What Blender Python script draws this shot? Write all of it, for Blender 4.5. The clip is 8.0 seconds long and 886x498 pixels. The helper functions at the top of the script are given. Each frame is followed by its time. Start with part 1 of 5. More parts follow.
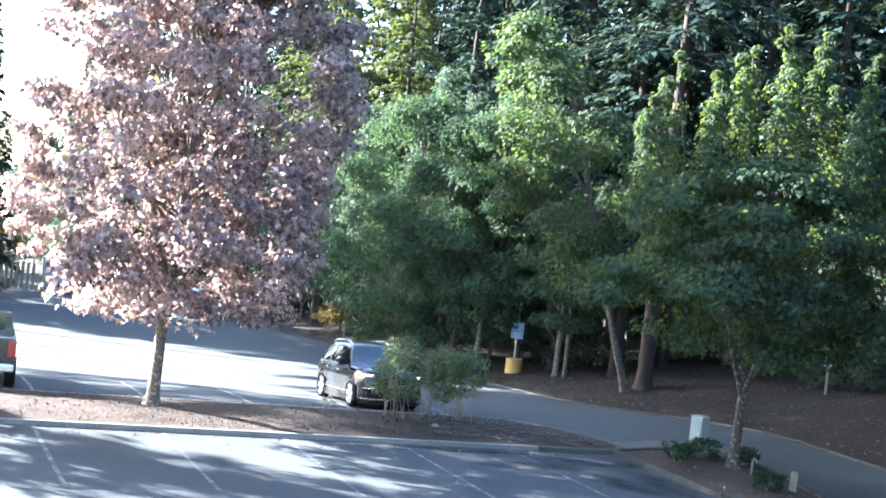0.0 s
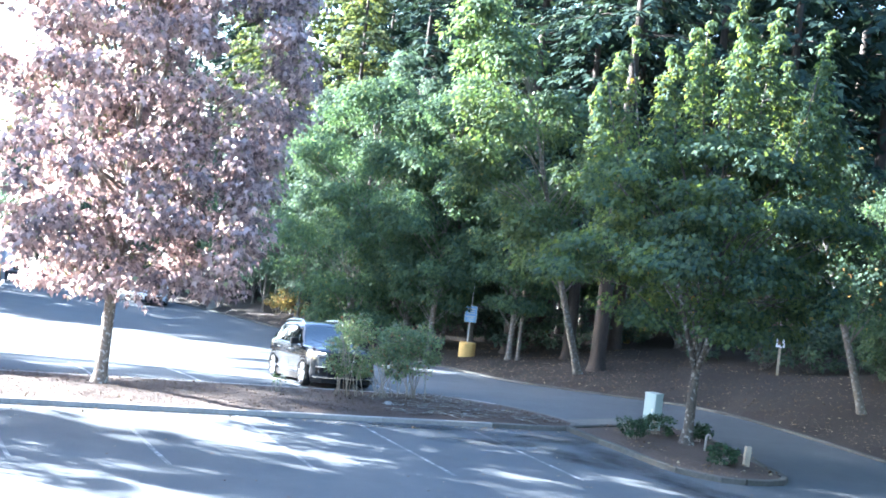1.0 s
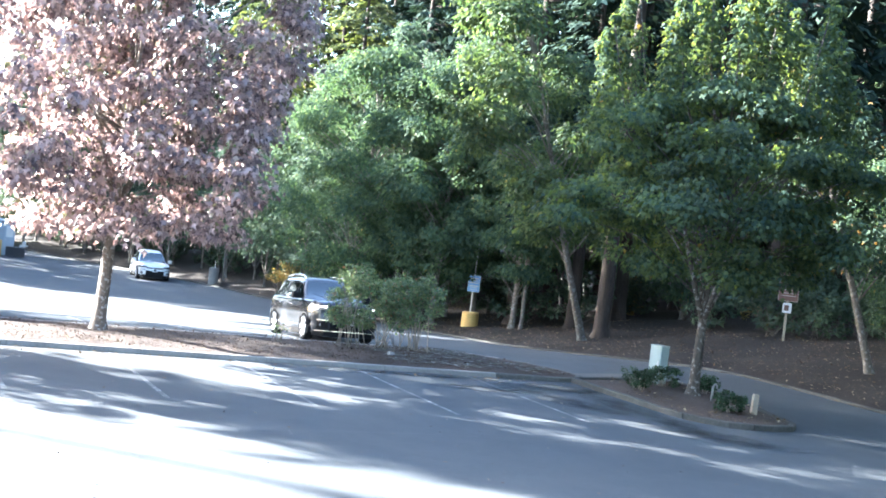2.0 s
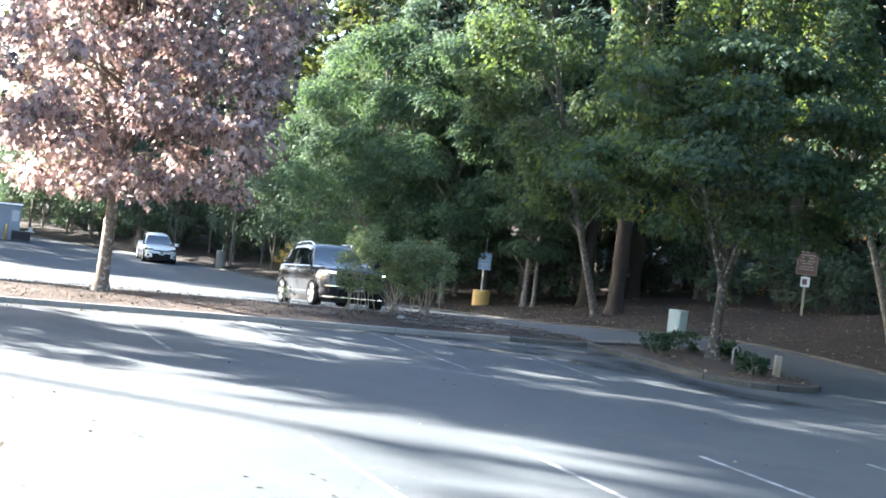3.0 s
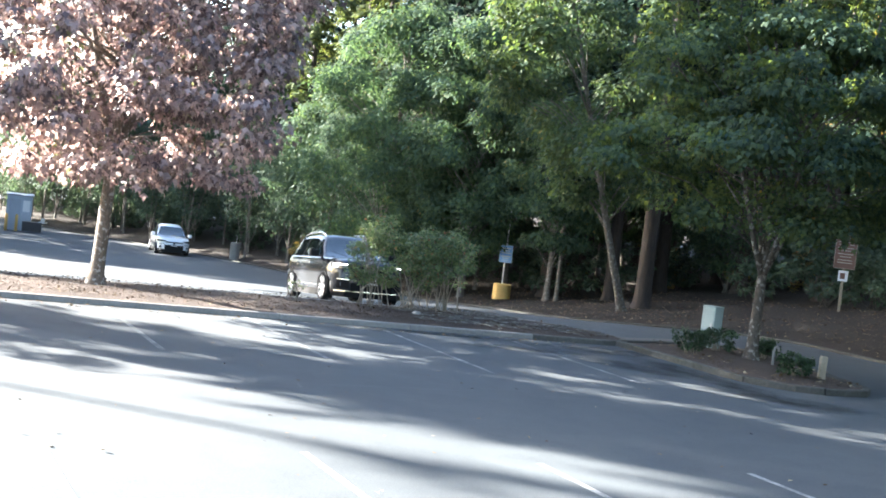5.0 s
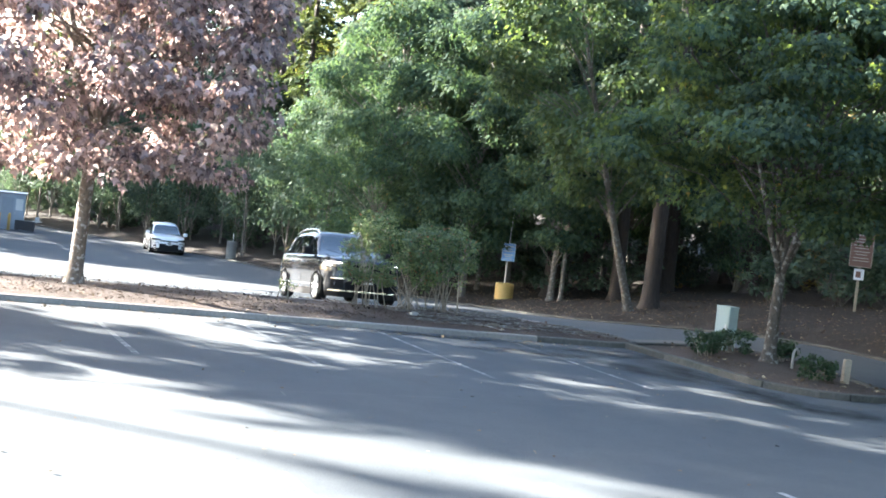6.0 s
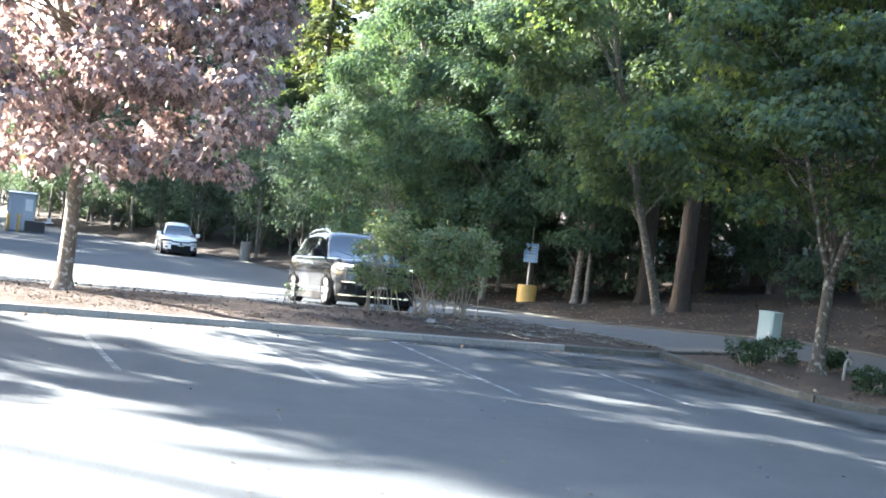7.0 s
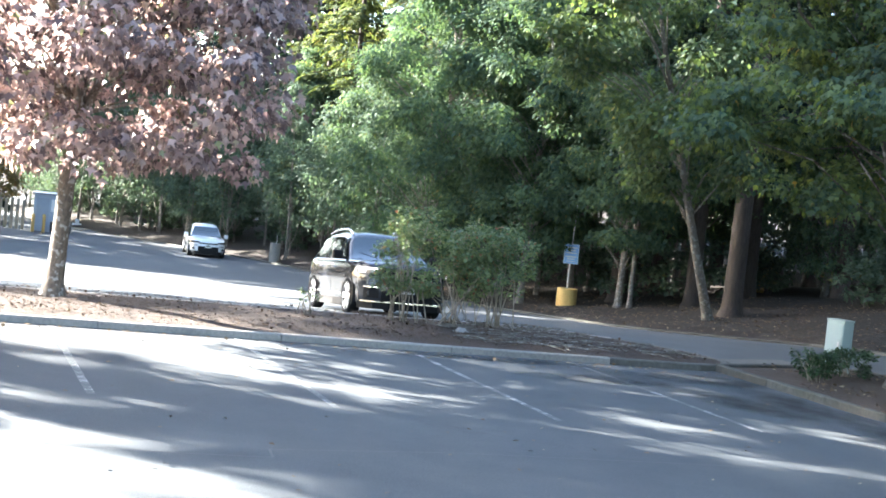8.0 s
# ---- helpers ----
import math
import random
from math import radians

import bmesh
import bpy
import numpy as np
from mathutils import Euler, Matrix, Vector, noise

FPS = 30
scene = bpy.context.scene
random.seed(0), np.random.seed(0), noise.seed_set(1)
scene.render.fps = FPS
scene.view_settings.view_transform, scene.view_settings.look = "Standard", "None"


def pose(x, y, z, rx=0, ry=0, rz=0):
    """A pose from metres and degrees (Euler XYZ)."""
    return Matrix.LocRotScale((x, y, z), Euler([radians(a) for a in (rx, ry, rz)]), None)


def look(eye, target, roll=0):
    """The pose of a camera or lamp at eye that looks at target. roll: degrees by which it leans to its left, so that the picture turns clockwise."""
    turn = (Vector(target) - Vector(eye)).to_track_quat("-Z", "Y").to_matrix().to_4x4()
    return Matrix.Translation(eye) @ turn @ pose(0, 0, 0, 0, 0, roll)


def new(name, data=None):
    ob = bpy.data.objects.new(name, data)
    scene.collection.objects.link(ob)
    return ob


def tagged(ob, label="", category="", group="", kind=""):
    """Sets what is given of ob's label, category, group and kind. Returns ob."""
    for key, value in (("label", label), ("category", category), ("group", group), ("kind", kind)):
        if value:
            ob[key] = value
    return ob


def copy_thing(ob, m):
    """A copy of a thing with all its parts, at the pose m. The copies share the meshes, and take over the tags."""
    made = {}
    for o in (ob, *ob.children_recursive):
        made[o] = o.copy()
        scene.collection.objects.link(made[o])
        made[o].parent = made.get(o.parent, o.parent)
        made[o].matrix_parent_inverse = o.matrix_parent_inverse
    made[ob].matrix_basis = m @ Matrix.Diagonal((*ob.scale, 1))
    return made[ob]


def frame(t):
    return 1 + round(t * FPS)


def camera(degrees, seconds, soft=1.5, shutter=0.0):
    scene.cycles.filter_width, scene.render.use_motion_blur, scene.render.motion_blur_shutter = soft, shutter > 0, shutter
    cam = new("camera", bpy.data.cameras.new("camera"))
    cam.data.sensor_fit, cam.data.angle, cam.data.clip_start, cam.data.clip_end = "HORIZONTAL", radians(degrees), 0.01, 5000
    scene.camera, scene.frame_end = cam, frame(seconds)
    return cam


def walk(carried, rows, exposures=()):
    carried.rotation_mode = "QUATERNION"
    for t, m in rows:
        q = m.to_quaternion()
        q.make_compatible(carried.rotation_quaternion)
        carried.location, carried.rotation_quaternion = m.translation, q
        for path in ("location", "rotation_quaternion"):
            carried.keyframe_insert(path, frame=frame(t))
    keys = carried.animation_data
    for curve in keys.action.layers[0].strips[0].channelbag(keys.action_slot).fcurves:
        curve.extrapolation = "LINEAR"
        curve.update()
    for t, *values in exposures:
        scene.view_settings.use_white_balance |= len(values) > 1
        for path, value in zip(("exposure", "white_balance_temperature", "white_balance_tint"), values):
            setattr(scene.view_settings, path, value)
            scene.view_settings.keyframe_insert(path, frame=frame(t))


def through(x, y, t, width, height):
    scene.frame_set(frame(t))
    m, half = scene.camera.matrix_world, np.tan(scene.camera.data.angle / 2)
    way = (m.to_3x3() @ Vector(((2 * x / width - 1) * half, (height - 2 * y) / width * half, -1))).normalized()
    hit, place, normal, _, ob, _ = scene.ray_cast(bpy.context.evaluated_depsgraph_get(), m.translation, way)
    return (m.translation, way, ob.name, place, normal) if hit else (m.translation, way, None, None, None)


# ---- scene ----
cam = camera(36.5, 8.0, soft=1.75)
EXPOSURES = [(t, stops + 1.45, warm - 220, 10) for t, stops, warm in ((0.0, 2.5, 5750), (0.5, 2.95, 5600), (1.0, 3.11, 5500), (1.5, 3.13, 5600), (2.2, 2.77, 5950), (3.3, 2.4, 6300), (4.5, 2.38, 6350), (6.0, 2.57, 6350), (8.0, 2.8, 6350))]
PATH = [
    (0, (0.479, -1.244, 5.785), (0.44, 0.755, 5.725), 6.2),
    (0.5, (0.471, -1.113, 5.433), (0.498, 0.886, 5.375), 6.2),
    (1, (0.507, -0.96, 5.329), (0.539, 1.039, 5.267), 6.3),
    (1.5, (0.556, -0.832, 5.025), (0.587, 1.167, 4.961), 6.3),
    (2, (0.622, -0.539, 4.103), (0.651, 1.46, 4.036), 6.5),
    (2.2, (0.601, -0.433, 3.75), (0.629, 1.566, 3.683), 6.6),
    (3.3, (0.656, 0.609, 3.113), (0.666, 2.608, 3.039), 6.5),
    (3.5, (0.648, 0.722, 3.162), (0.652, 2.721, 3.082), 6.6),
    (4, (0.652, 1.327, 3.097), (0.646, 3.326, 3.017), 6.6),
    (4.5, (0.68, 1.861, 3.066), (0.67, 3.859, 2.983), 6.6),
    (6, (0.787, 4.169, 2.912), (0.771, 6.167, 2.827), 6.5),
    (6.5, (0.8, 5.15, 2.864), (0.778, 7.148, 2.778), 6.5),
    (7, (0.794, 6.386, 2.864), (0.748, 8.383, 2.775), 6.3),
    (7.5, (0.821, 7.617, 2.828), (0.743, 9.613, 2.735), 6.3),
    (8, (0.875, 9.052, 2.771), (0.771, 11.047, 2.677), 6.1),
]
walk(cam, [(t, look(eye, target, roll)) for t, eye, target, roll in PATH], EXPOSURES)

# ---- sky and sun ----
SUN_WAY = Vector((-0.945, 0.326, 0.0)).normalized()      # from the place towards the sun
SUN_HEIGHT = radians(22)
SUN_TURN = math.atan2(SUN_WAY.x, SUN_WAY.y)
world = bpy.data.worlds.new("sky")
scene.world = world
world.use_nodes = True
sky = world.node_tree.nodes.new("ShaderNodeTexSky")
sky.sky_type = "NISHITA"
sky.sun_disc = False
sky.sun_elevation = SUN_HEIGHT
sky.sun_rotation = SUN_TURN
sky.air_density, sky.dust_density = 1.0, 1.5
world.node_tree.links.new(sky.outputs[0], world.node_tree.nodes["Background"].inputs[0])
world.node_tree.nodes["Background"].inputs[1].default_value = 0.066
lamp = bpy.data.lights.new("sun", "SUN")
lamp.energy, lamp.angle, lamp.color = 5.0, radians(0.8), (1.0, 0.93, 0.82)
sun = new("sun", lamp)
sun_to = Vector((SUN_WAY.x * math.cos(SUN_HEIGHT), SUN_WAY.y * math.cos(SUN_HEIGHT), math.sin(SUN_HEIGHT)))
sun.matrix_world = look(sun_to * 200, (0, 0, 0))

# ---- materials ----


def base_material(name, rough=0.6, metal=0.0):
    m = bpy.data.materials.new(name)
    m.use_nodes = True
    b = m.node_tree.nodes["Principled BSDF"]
    b.inputs["Roughness"].default_value = rough
    b.inputs["Metallic"].default_value = metal
    return m, m.node_tree, b


def node(tree, kind, **values):
    n = tree.nodes.new(kind)
    for key, value in values.items():
        n.inputs[key.replace("_", " ")].default_value = value
    return n


def ramp(tree, source, stops):
    r = tree.nodes.new("ShaderNodeValToRGB")
    while len(r.color_ramp.elements) < len(stops):
        r.color_ramp.elements.new(0.5)
    for e, (at, c) in zip(r.color_ramp.elements, stops):
        e.position, e.color = at, (*c, 1)
    tree.links.new(source, r.inputs[0])
    return r.outputs[0]


def mixed(tree, fac, a, b, mode="MIX"):
    n = tree.nodes.new("ShaderNodeMix")
    n.data_type, n.blend_type = "RGBA", mode
    for value, slot in ((fac, 0), (a, 6), (b, 7)):
        if hasattr(value, "is_linked"):
            tree.links.new(value, n.inputs[slot])
        else:
            n.inputs[slot].default_value = value if slot == 0 else (*value, 1)
    return n.outputs[2]


def bumped(tree, b, height, strength, distance=0.02):
    n = tree.nodes.new("ShaderNodeBump")
    n.inputs["Strength"].default_value, n.inputs["Distance"].default_value = strength, distance
    tree.links.new(height, n.inputs["Height"])
    tree.links.new(n.outputs[0], b.inputs["Normal"])


def two_scale(name, colours, big, small, rough=0.7, metal=0.0, bump=0.3, depth=0.02, own=0.0):
    """Colour from a coarse and a fine noise in object metres, with relief from the fine one."""
    m, tree, b = base_material(name, rough, metal)
    place = tree.nodes.new("ShaderNodeTexCoord").outputs["Object"]
    coarse, fine = node(tree, "ShaderNodeTexNoise", Scale=big, Detail=4.0), node(tree, "ShaderNodeTexNoise", Scale=small, Detail=6.0, Roughness=0.65)
    tree.links.new(place, coarse.inputs[0]), tree.links.new(place, fine.inputs[0])
    a = ramp(tree, coarse.outputs[0], [(0.3, colours[0]), (0.7, colours[1])])
    c = ramp(tree, fine.outputs[0], [(0.3, colours[2]), (0.7, colours[1])])
    colour = mixed(tree, 0.5, a, c)
    if own:
        info = tree.nodes.new("ShaderNodeObjectInfo")
        v = tree.nodes.new("ShaderNodeHueSaturation")
        ml = tree.nodes.new("ShaderNodeMapRange")
        ml.inputs[3].default_value, ml.inputs[4].default_value = 1 - own, 1 + own
        tree.links.new(info.outputs["Random"], ml.inputs[0]), tree.links.new(ml.outputs[0], v.inputs["Value"])
        tree.links.new(colour, v.inputs["Color"])
        colour = v.outputs[0]
    tree.links.new(colour, b.inputs["Base Color"])
    bumped(tree, b, fine.outputs[0], bump, depth)
    return m


def asphalt_material():
    m, tree, b = base_material("asphalt", 0.85)
    place = tree.nodes.new("ShaderNodeTexCoord").outputs["Object"]
    patches, grit, wear = node(tree, "ShaderNodeTexNoise", Scale=0.16, Detail=6.0, Roughness=0.62), node(tree, "ShaderNodeTexNoise", Scale=45.0, Detail=3.0), node(tree, "ShaderNodeTexNoise", Scale=1.1, Detail=7.0, Roughness=0.74)
    crack = node(tree, "ShaderNodeTexVoronoi", Scale=0.16)
    crack.feature = "DISTANCE_TO_EDGE"
    bend = tree.nodes.new("ShaderNodeVectorMath")
    bend.operation = "MULTIPLY_ADD"
    bend.inputs[1].default_value = (1.6, 1.6, 1.6)
    for n in (patches, grit, wear):
        tree.links.new(place, n.inputs[0])
    tree.links.new(wear.outputs[1], bend.inputs[0]), tree.links.new(place, bend.inputs[2]), tree.links.new(bend.outputs[0], crack.inputs[0])
    a = ramp(tree, patches.outputs[0], [(0.34, (0.023, 0.029, 0.034)), (0.66, (0.07, 0.081, 0.086))])
    c = ramp(tree, grit.outputs[0], [(0.35, (0.025, 0.03, 0.035)), (0.7, (0.092, 0.103, 0.108))])
    d = ramp(tree, wear.outputs[0], [(0.33, (0.027, 0.033, 0.038)), (0.52, (0.054, 0.063, 0.068)), (0.7, (0.081, 0.091, 0.094))])
    colour = mixed(tree, 0.4, mixed(tree, 0.5, a, d), c)
    line = ramp(tree, crack.outputs[0], [(0.0, (1, 1, 1)), (0.0035, (0, 0, 0))])
    keep = ramp(tree, patches.outputs[0], [(0.45, (0, 0, 0)), (0.55, (0.7, 0.7, 0.7))])
    fac = mixed(tree, 1.0, line, keep, "MULTIPLY")
    colour = mixed(tree, fac, colour, (0.03, 0.03, 0.032))
    tree.links.new(colour, b.inputs["Base Color"])
    bumped(tree, b, grit.outputs[0], 0.35, 0.01)
    return m


def paint_line_material(name, kept, gone):
    """Line paint that has worn through to the asphalt in places."""
    m, tree, b = base_material(name, 0.7)
    place = tree.nodes.new("ShaderNodeTexCoord").outputs["Object"]
    wear, fine = node(tree, "ShaderNodeTexNoise", Scale=2.2, Detail=6.0, Roughness=0.75), node(tree, "ShaderNodeTexNoise", Scale=40.0, Detail=3.0)
    tree.links.new(place, wear.inputs[0]), tree.links.new(place, fine.inputs[0])
    both = tree.nodes.new("ShaderNodeMath")
    both.operation = "MULTIPLY_ADD"
    both.inputs[1].default_value = 0.35
    tree.links.new(fine.outputs[0], both.inputs[0]), tree.links.new(wear.outputs[0], both.inputs[2])
    tree.links.new(ramp(tree, both.outputs[0], [(kept, (0.41, 0.405, 0.39)), (gone, (0.075, 0.08, 0.082))]), b.inputs["Base Color"])
    return m


def leaf_material(name, dark, light, odd, odd_share=0.06, through=0.35, rough=0.45, coat=0.5, glow=(1.5, 1.6, 1.1)):
    """Leaves that shine a little and let light through; each leaf has its own shade."""
    m, tree, b = base_material(name, rough)
    one = tree.nodes.new("ShaderNodeNewGeometry").outputs["Random Per Island"]
    place = tree.nodes.new("ShaderNodeTexCoord").outputs["Object"]
    patch = node(tree, "ShaderNodeTexNoise", Scale=0.6, Detail=2.0)
    tree.links.new(place, patch.inputs[0])
    leaf = ramp(tree, one, [(0.0, dark), (1.0 - odd_share, light), (1.0 - odd_share * 0.5, odd)])
    tone = ramp(tree, patch.outputs[0], [(0.35, (0.75, 0.75, 0.75)), (0.65, (1.15, 1.15, 1.1))])
    colour = mixed(tree, 1.0, leaf, tone, "MULTIPLY")
    tree.links.new(colour, b.inputs["Base Color"])
    b.inputs["Specular IOR Level"].default_value = coat
    t = tree.nodes.new("ShaderNodeBsdfTranslucent")
    bright = mixed(tree, 1.0, colour, glow, "MULTIPLY")
    tree.links.new(bright, t.inputs[0])
    s = tree.nodes.new("ShaderNodeMixShader")
    s.inputs[0].default_value = through
    out = tree.nodes["Material Output"]
    tree.links.new(b.outputs[0], s.inputs[1]), tree.links.new(t.outputs[0], s.inputs[2]), tree.links.new(s.outputs[0], out.inputs[0])
    return m


def plain(name, colour, rough=0.5, metal=0.0, clear=0.0, emit=0.0, var=0.12, scale=3.0, spec=0.5):
    """A painted or moulded surface with faint dirt at two scales."""
    m, tree, b = base_material(name, rough, metal)
    place = tree.nodes.new("ShaderNodeTexCoord").outputs["Object"]
    a, f = node(tree, "ShaderNodeTexNoise", Scale=scale, Detail=5.0), node(tree, "ShaderNodeTexNoise", Scale=scale * 14, Detail=3.0)
    tree.links.new(place, a.inputs[0]), tree.links.new(place, f.inputs[0])
    half = mixed(tree, 0.4, a.outputs[1], f.outputs[1])
    k = ramp(tree, half, [(0.3, (1 - var,) * 3), (0.7, (1 + var * 0.5,) * 3)])
    tree.links.new(mixed(tree, 1.0, k, colour, "MULTIPLY"), b.inputs["Base Color"])
    b.inputs["Coat Weight"].default_value = clear
    b.inputs["Specular IOR Level"].default_value = spec
    b.inputs["Coat Roughness"].default_value = 0.05
    if emit:
        b.inputs["Emission Color"].default_value, b.inputs["Emission Strength"].default_value = (*colour, 1), emit
    return m


def bark_material(name, dark, light, stretch=0.15, spots=None):
    m, tree, b = base_material(name, 0.9)
    place = tree.nodes.new("ShaderNodeTexCoord").outputs["Object"]
    mp = tree.nodes.new("ShaderNodeMapping")
    mp.inputs["Scale"].default_value = (1, 1, stretch)
    fine, patch = node(tree, "ShaderNodeTexNoise", Scale=22.0, Detail=6.0, Roughness=0.7), node(tree, "ShaderNodeTexNoise", Scale=9.0, Detail=4.0)
    tree.links.new(place, mp.inputs[0]), tree.links.new(mp.outputs[0], fine.inputs[0]), tree.links.new(place, patch.inputs[0])
    c = ramp(tree, fine.outputs[0], [(0.3, dark), (0.7, light)])
    if spots:
        c = mixed(tree, ramp(tree, patch.outputs[0], [(0.55, (0, 0, 0)), (0.62, (0.8, 0.8, 0.8))]), c, spots)
    tree.links.new(c, b.inputs["Base Color"])
    bumped(tree, b, fine.outputs[0], 0.7, 0.03)
    return m


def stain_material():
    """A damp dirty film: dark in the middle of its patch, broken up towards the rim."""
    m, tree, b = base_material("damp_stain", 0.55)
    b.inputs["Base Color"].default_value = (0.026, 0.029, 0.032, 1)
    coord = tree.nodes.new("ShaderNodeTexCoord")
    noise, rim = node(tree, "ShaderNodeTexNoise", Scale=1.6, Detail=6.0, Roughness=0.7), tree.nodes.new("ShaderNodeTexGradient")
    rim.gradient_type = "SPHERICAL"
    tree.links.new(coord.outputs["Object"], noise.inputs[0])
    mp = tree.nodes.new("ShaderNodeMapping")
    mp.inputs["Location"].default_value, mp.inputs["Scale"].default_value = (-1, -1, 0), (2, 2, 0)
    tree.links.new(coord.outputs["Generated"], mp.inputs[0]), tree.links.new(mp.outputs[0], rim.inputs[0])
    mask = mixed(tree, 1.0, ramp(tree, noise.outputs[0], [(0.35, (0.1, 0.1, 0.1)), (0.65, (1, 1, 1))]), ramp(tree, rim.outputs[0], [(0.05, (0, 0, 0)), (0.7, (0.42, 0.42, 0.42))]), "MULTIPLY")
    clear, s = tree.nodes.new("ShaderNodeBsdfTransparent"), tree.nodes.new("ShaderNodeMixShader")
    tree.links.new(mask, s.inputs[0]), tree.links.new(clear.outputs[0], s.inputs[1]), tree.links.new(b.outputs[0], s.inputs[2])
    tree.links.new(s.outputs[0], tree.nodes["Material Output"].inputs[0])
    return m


def glass_material(name, tint=(0.02, 0.03, 0.035)):
    m, tree, b = base_material(name, 0.03)
    b.inputs["Base Color"].default_value = (*tint, 1)
    b.inputs["Specular IOR Level"].default_value = 0.8
    b.inputs["Coat Weight"].default_value = 0.6
    return m


ASPHALT, LINE_PAINT, LINE_WORN = asphalt_material(), paint_line_material("line_paint", 0.52, 0.8), paint_line_material("worn_line_paint", 0.5, 0.68)
CONCRETE = two_scale("kerb_concrete", [(0.15, 0.143, 0.13), (0.33, 0.305, 0.27), (0.12, 0.113, 0.103)], 0.9, 18.0, 0.85, own=0.12)
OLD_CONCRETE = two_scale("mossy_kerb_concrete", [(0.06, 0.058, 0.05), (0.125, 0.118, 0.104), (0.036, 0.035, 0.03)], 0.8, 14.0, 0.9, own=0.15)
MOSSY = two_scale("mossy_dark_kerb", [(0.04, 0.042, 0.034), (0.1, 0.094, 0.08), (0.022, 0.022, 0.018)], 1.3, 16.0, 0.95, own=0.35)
SOIL = two_scale("bark_mulch_soil", [(0.044, 0.029, 0.021), (0.09, 0.06, 0.043), (0.021, 0.015, 0.012)], 0.7, 16.0, 0.95, bump=0.9, depth=0.06)
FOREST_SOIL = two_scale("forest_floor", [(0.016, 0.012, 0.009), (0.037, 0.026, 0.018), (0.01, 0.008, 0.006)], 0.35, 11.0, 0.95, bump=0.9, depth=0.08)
BARK_GREY = bark_material("grey_smooth_bark", (0.075, 0.06, 0.047), (0.25, 0.2, 0.155), 0.45, (0.46, 0.44, 0.40))
BARK_MAPLE = bark_material("mottled_maple_bark", (0.03, 0.025, 0.02), (0.1, 0.082, 0.065), 0.45, (0.25, 0.24, 0.215))
BARK_FIR = bark_material("furrowed_fir_bark", (0.024, 0.018, 0.015), (0.066, 0.049, 0.038))
BARK_ALDER = bark_material("alder_bark", (0.075, 0.065, 0.053), (0.19, 0.168, 0.14), 0.5, (0.27, 0.26, 0.24))
TWIG = bark_material("pale_twig_bark", (0.16, 0.14, 0.11), (0.36, 0.32, 0.26), 0.5)
LEAF_PURPLE = leaf_material("purple_maple_leaf", (0.06, 0.039, 0.044), (0.49, 0.385, 0.365), (0.17, 0.19, 0.09), 0.05, 0.36, 0.45, 0.7, (1.6, 1.4, 1.3))
LEAF_MAPLE = leaf_material("green_maple_leaf", (0.024, 0.05, 0.045), (0.078, 0.114, 0.064), (0.16, 0.13, 0.06), 0.008, 0.42, 0.65, 0.14, (3.2, 2.65, 0.78))
LEAF_ALDER = leaf_material("alder_leaf", (0.046, 0.084, 0.067), (0.104, 0.148, 0.084), (0.2, 0.18, 0.08), 0.012, 0.36, 0.7, 0.1, (1.6, 1.65, 0.85))
# yellower copy of the alder leaf, sun on the leaning crown put into it
LEAF_SUNNY = leaf_material("sunlit_alder_leaf", (0.038, 0.07, 0.048), (0.096, 0.127, 0.062), (0.2, 0.18, 0.08), 0.01, 0.34, 0.6, 0.2, (2.0, 2.0, 0.9))
# needles darkened to stand for the firs in shade
LEAF_FIR = leaf_material("fir_needles", (0.017, 0.034, 0.033), (0.045, 0.069, 0.052), (0.09, 0.11, 0.06), 0.04, 0.14, 0.75, 0.06, (1.4, 1.4, 0.9))
# fir spray again, with the low sun put into a yellow-green
LEAF_FIR_SUNLIT = leaf_material("sunlit_fir_spray", (0.045, 0.068, 0.042), (0.125, 0.15, 0.072), (0.17, 0.16, 0.07), 0.08, 0.3, 0.7, 0.1, (1.9, 1.8, 0.8))
LEAF_BANK = leaf_material("bank_maple_leaf", (0.02, 0.042, 0.036), (0.056, 0.086, 0.052), (0.3, 0.17, 0.06), 0.04, 0.28, 0.65, 0.15, (1.7, 1.6, 0.9))
LEAF_WOOD = leaf_material("shade_leaf", (0.05, 0.082, 0.064), (0.118, 0.16, 0.112), (0.12, 0.12, 0.05), 0.04, 0.3, 0.65, 0.15)
LEAF_SHRUB = leaf_material("shrub_leaf", (0.075, 0.122, 0.065), (0.21, 0.255, 0.12), (0.24, 0.12, 0.07), 0.06, 0.3, 0.5, 0.35)
LEAF_BOX = leaf_material("evergreen_bush_leaf", (0.018, 0.04, 0.022), (0.045, 0.085, 0.036), (0.08, 0.11, 0.05), 0.05, 0.2, 0.5, 0.3)
# tan of the far trees; on the wood bushes it stands for sunlight
LEAF_TAN = leaf_material("yellowing_and_sunlit_leaf", (0.16, 0.13, 0.05), (0.32, 0.24, 0.10), (0.3, 0.16, 0.06), 0.1, 0.4, 0.5)
LITTER = leaf_material("fallen_leaf", (0.055, 0.036, 0.022), (0.19, 0.13, 0.08), (0.34, 0.28, 0.19), 0.15, 0.1, 0.7, 0.2)
CHIPS = leaf_material("bark_chip", (0.03, 0.019, 0.013), (0.09, 0.058, 0.04), (0.2, 0.15, 0.1), 0.08, 0.05, 0.8, 0.15)

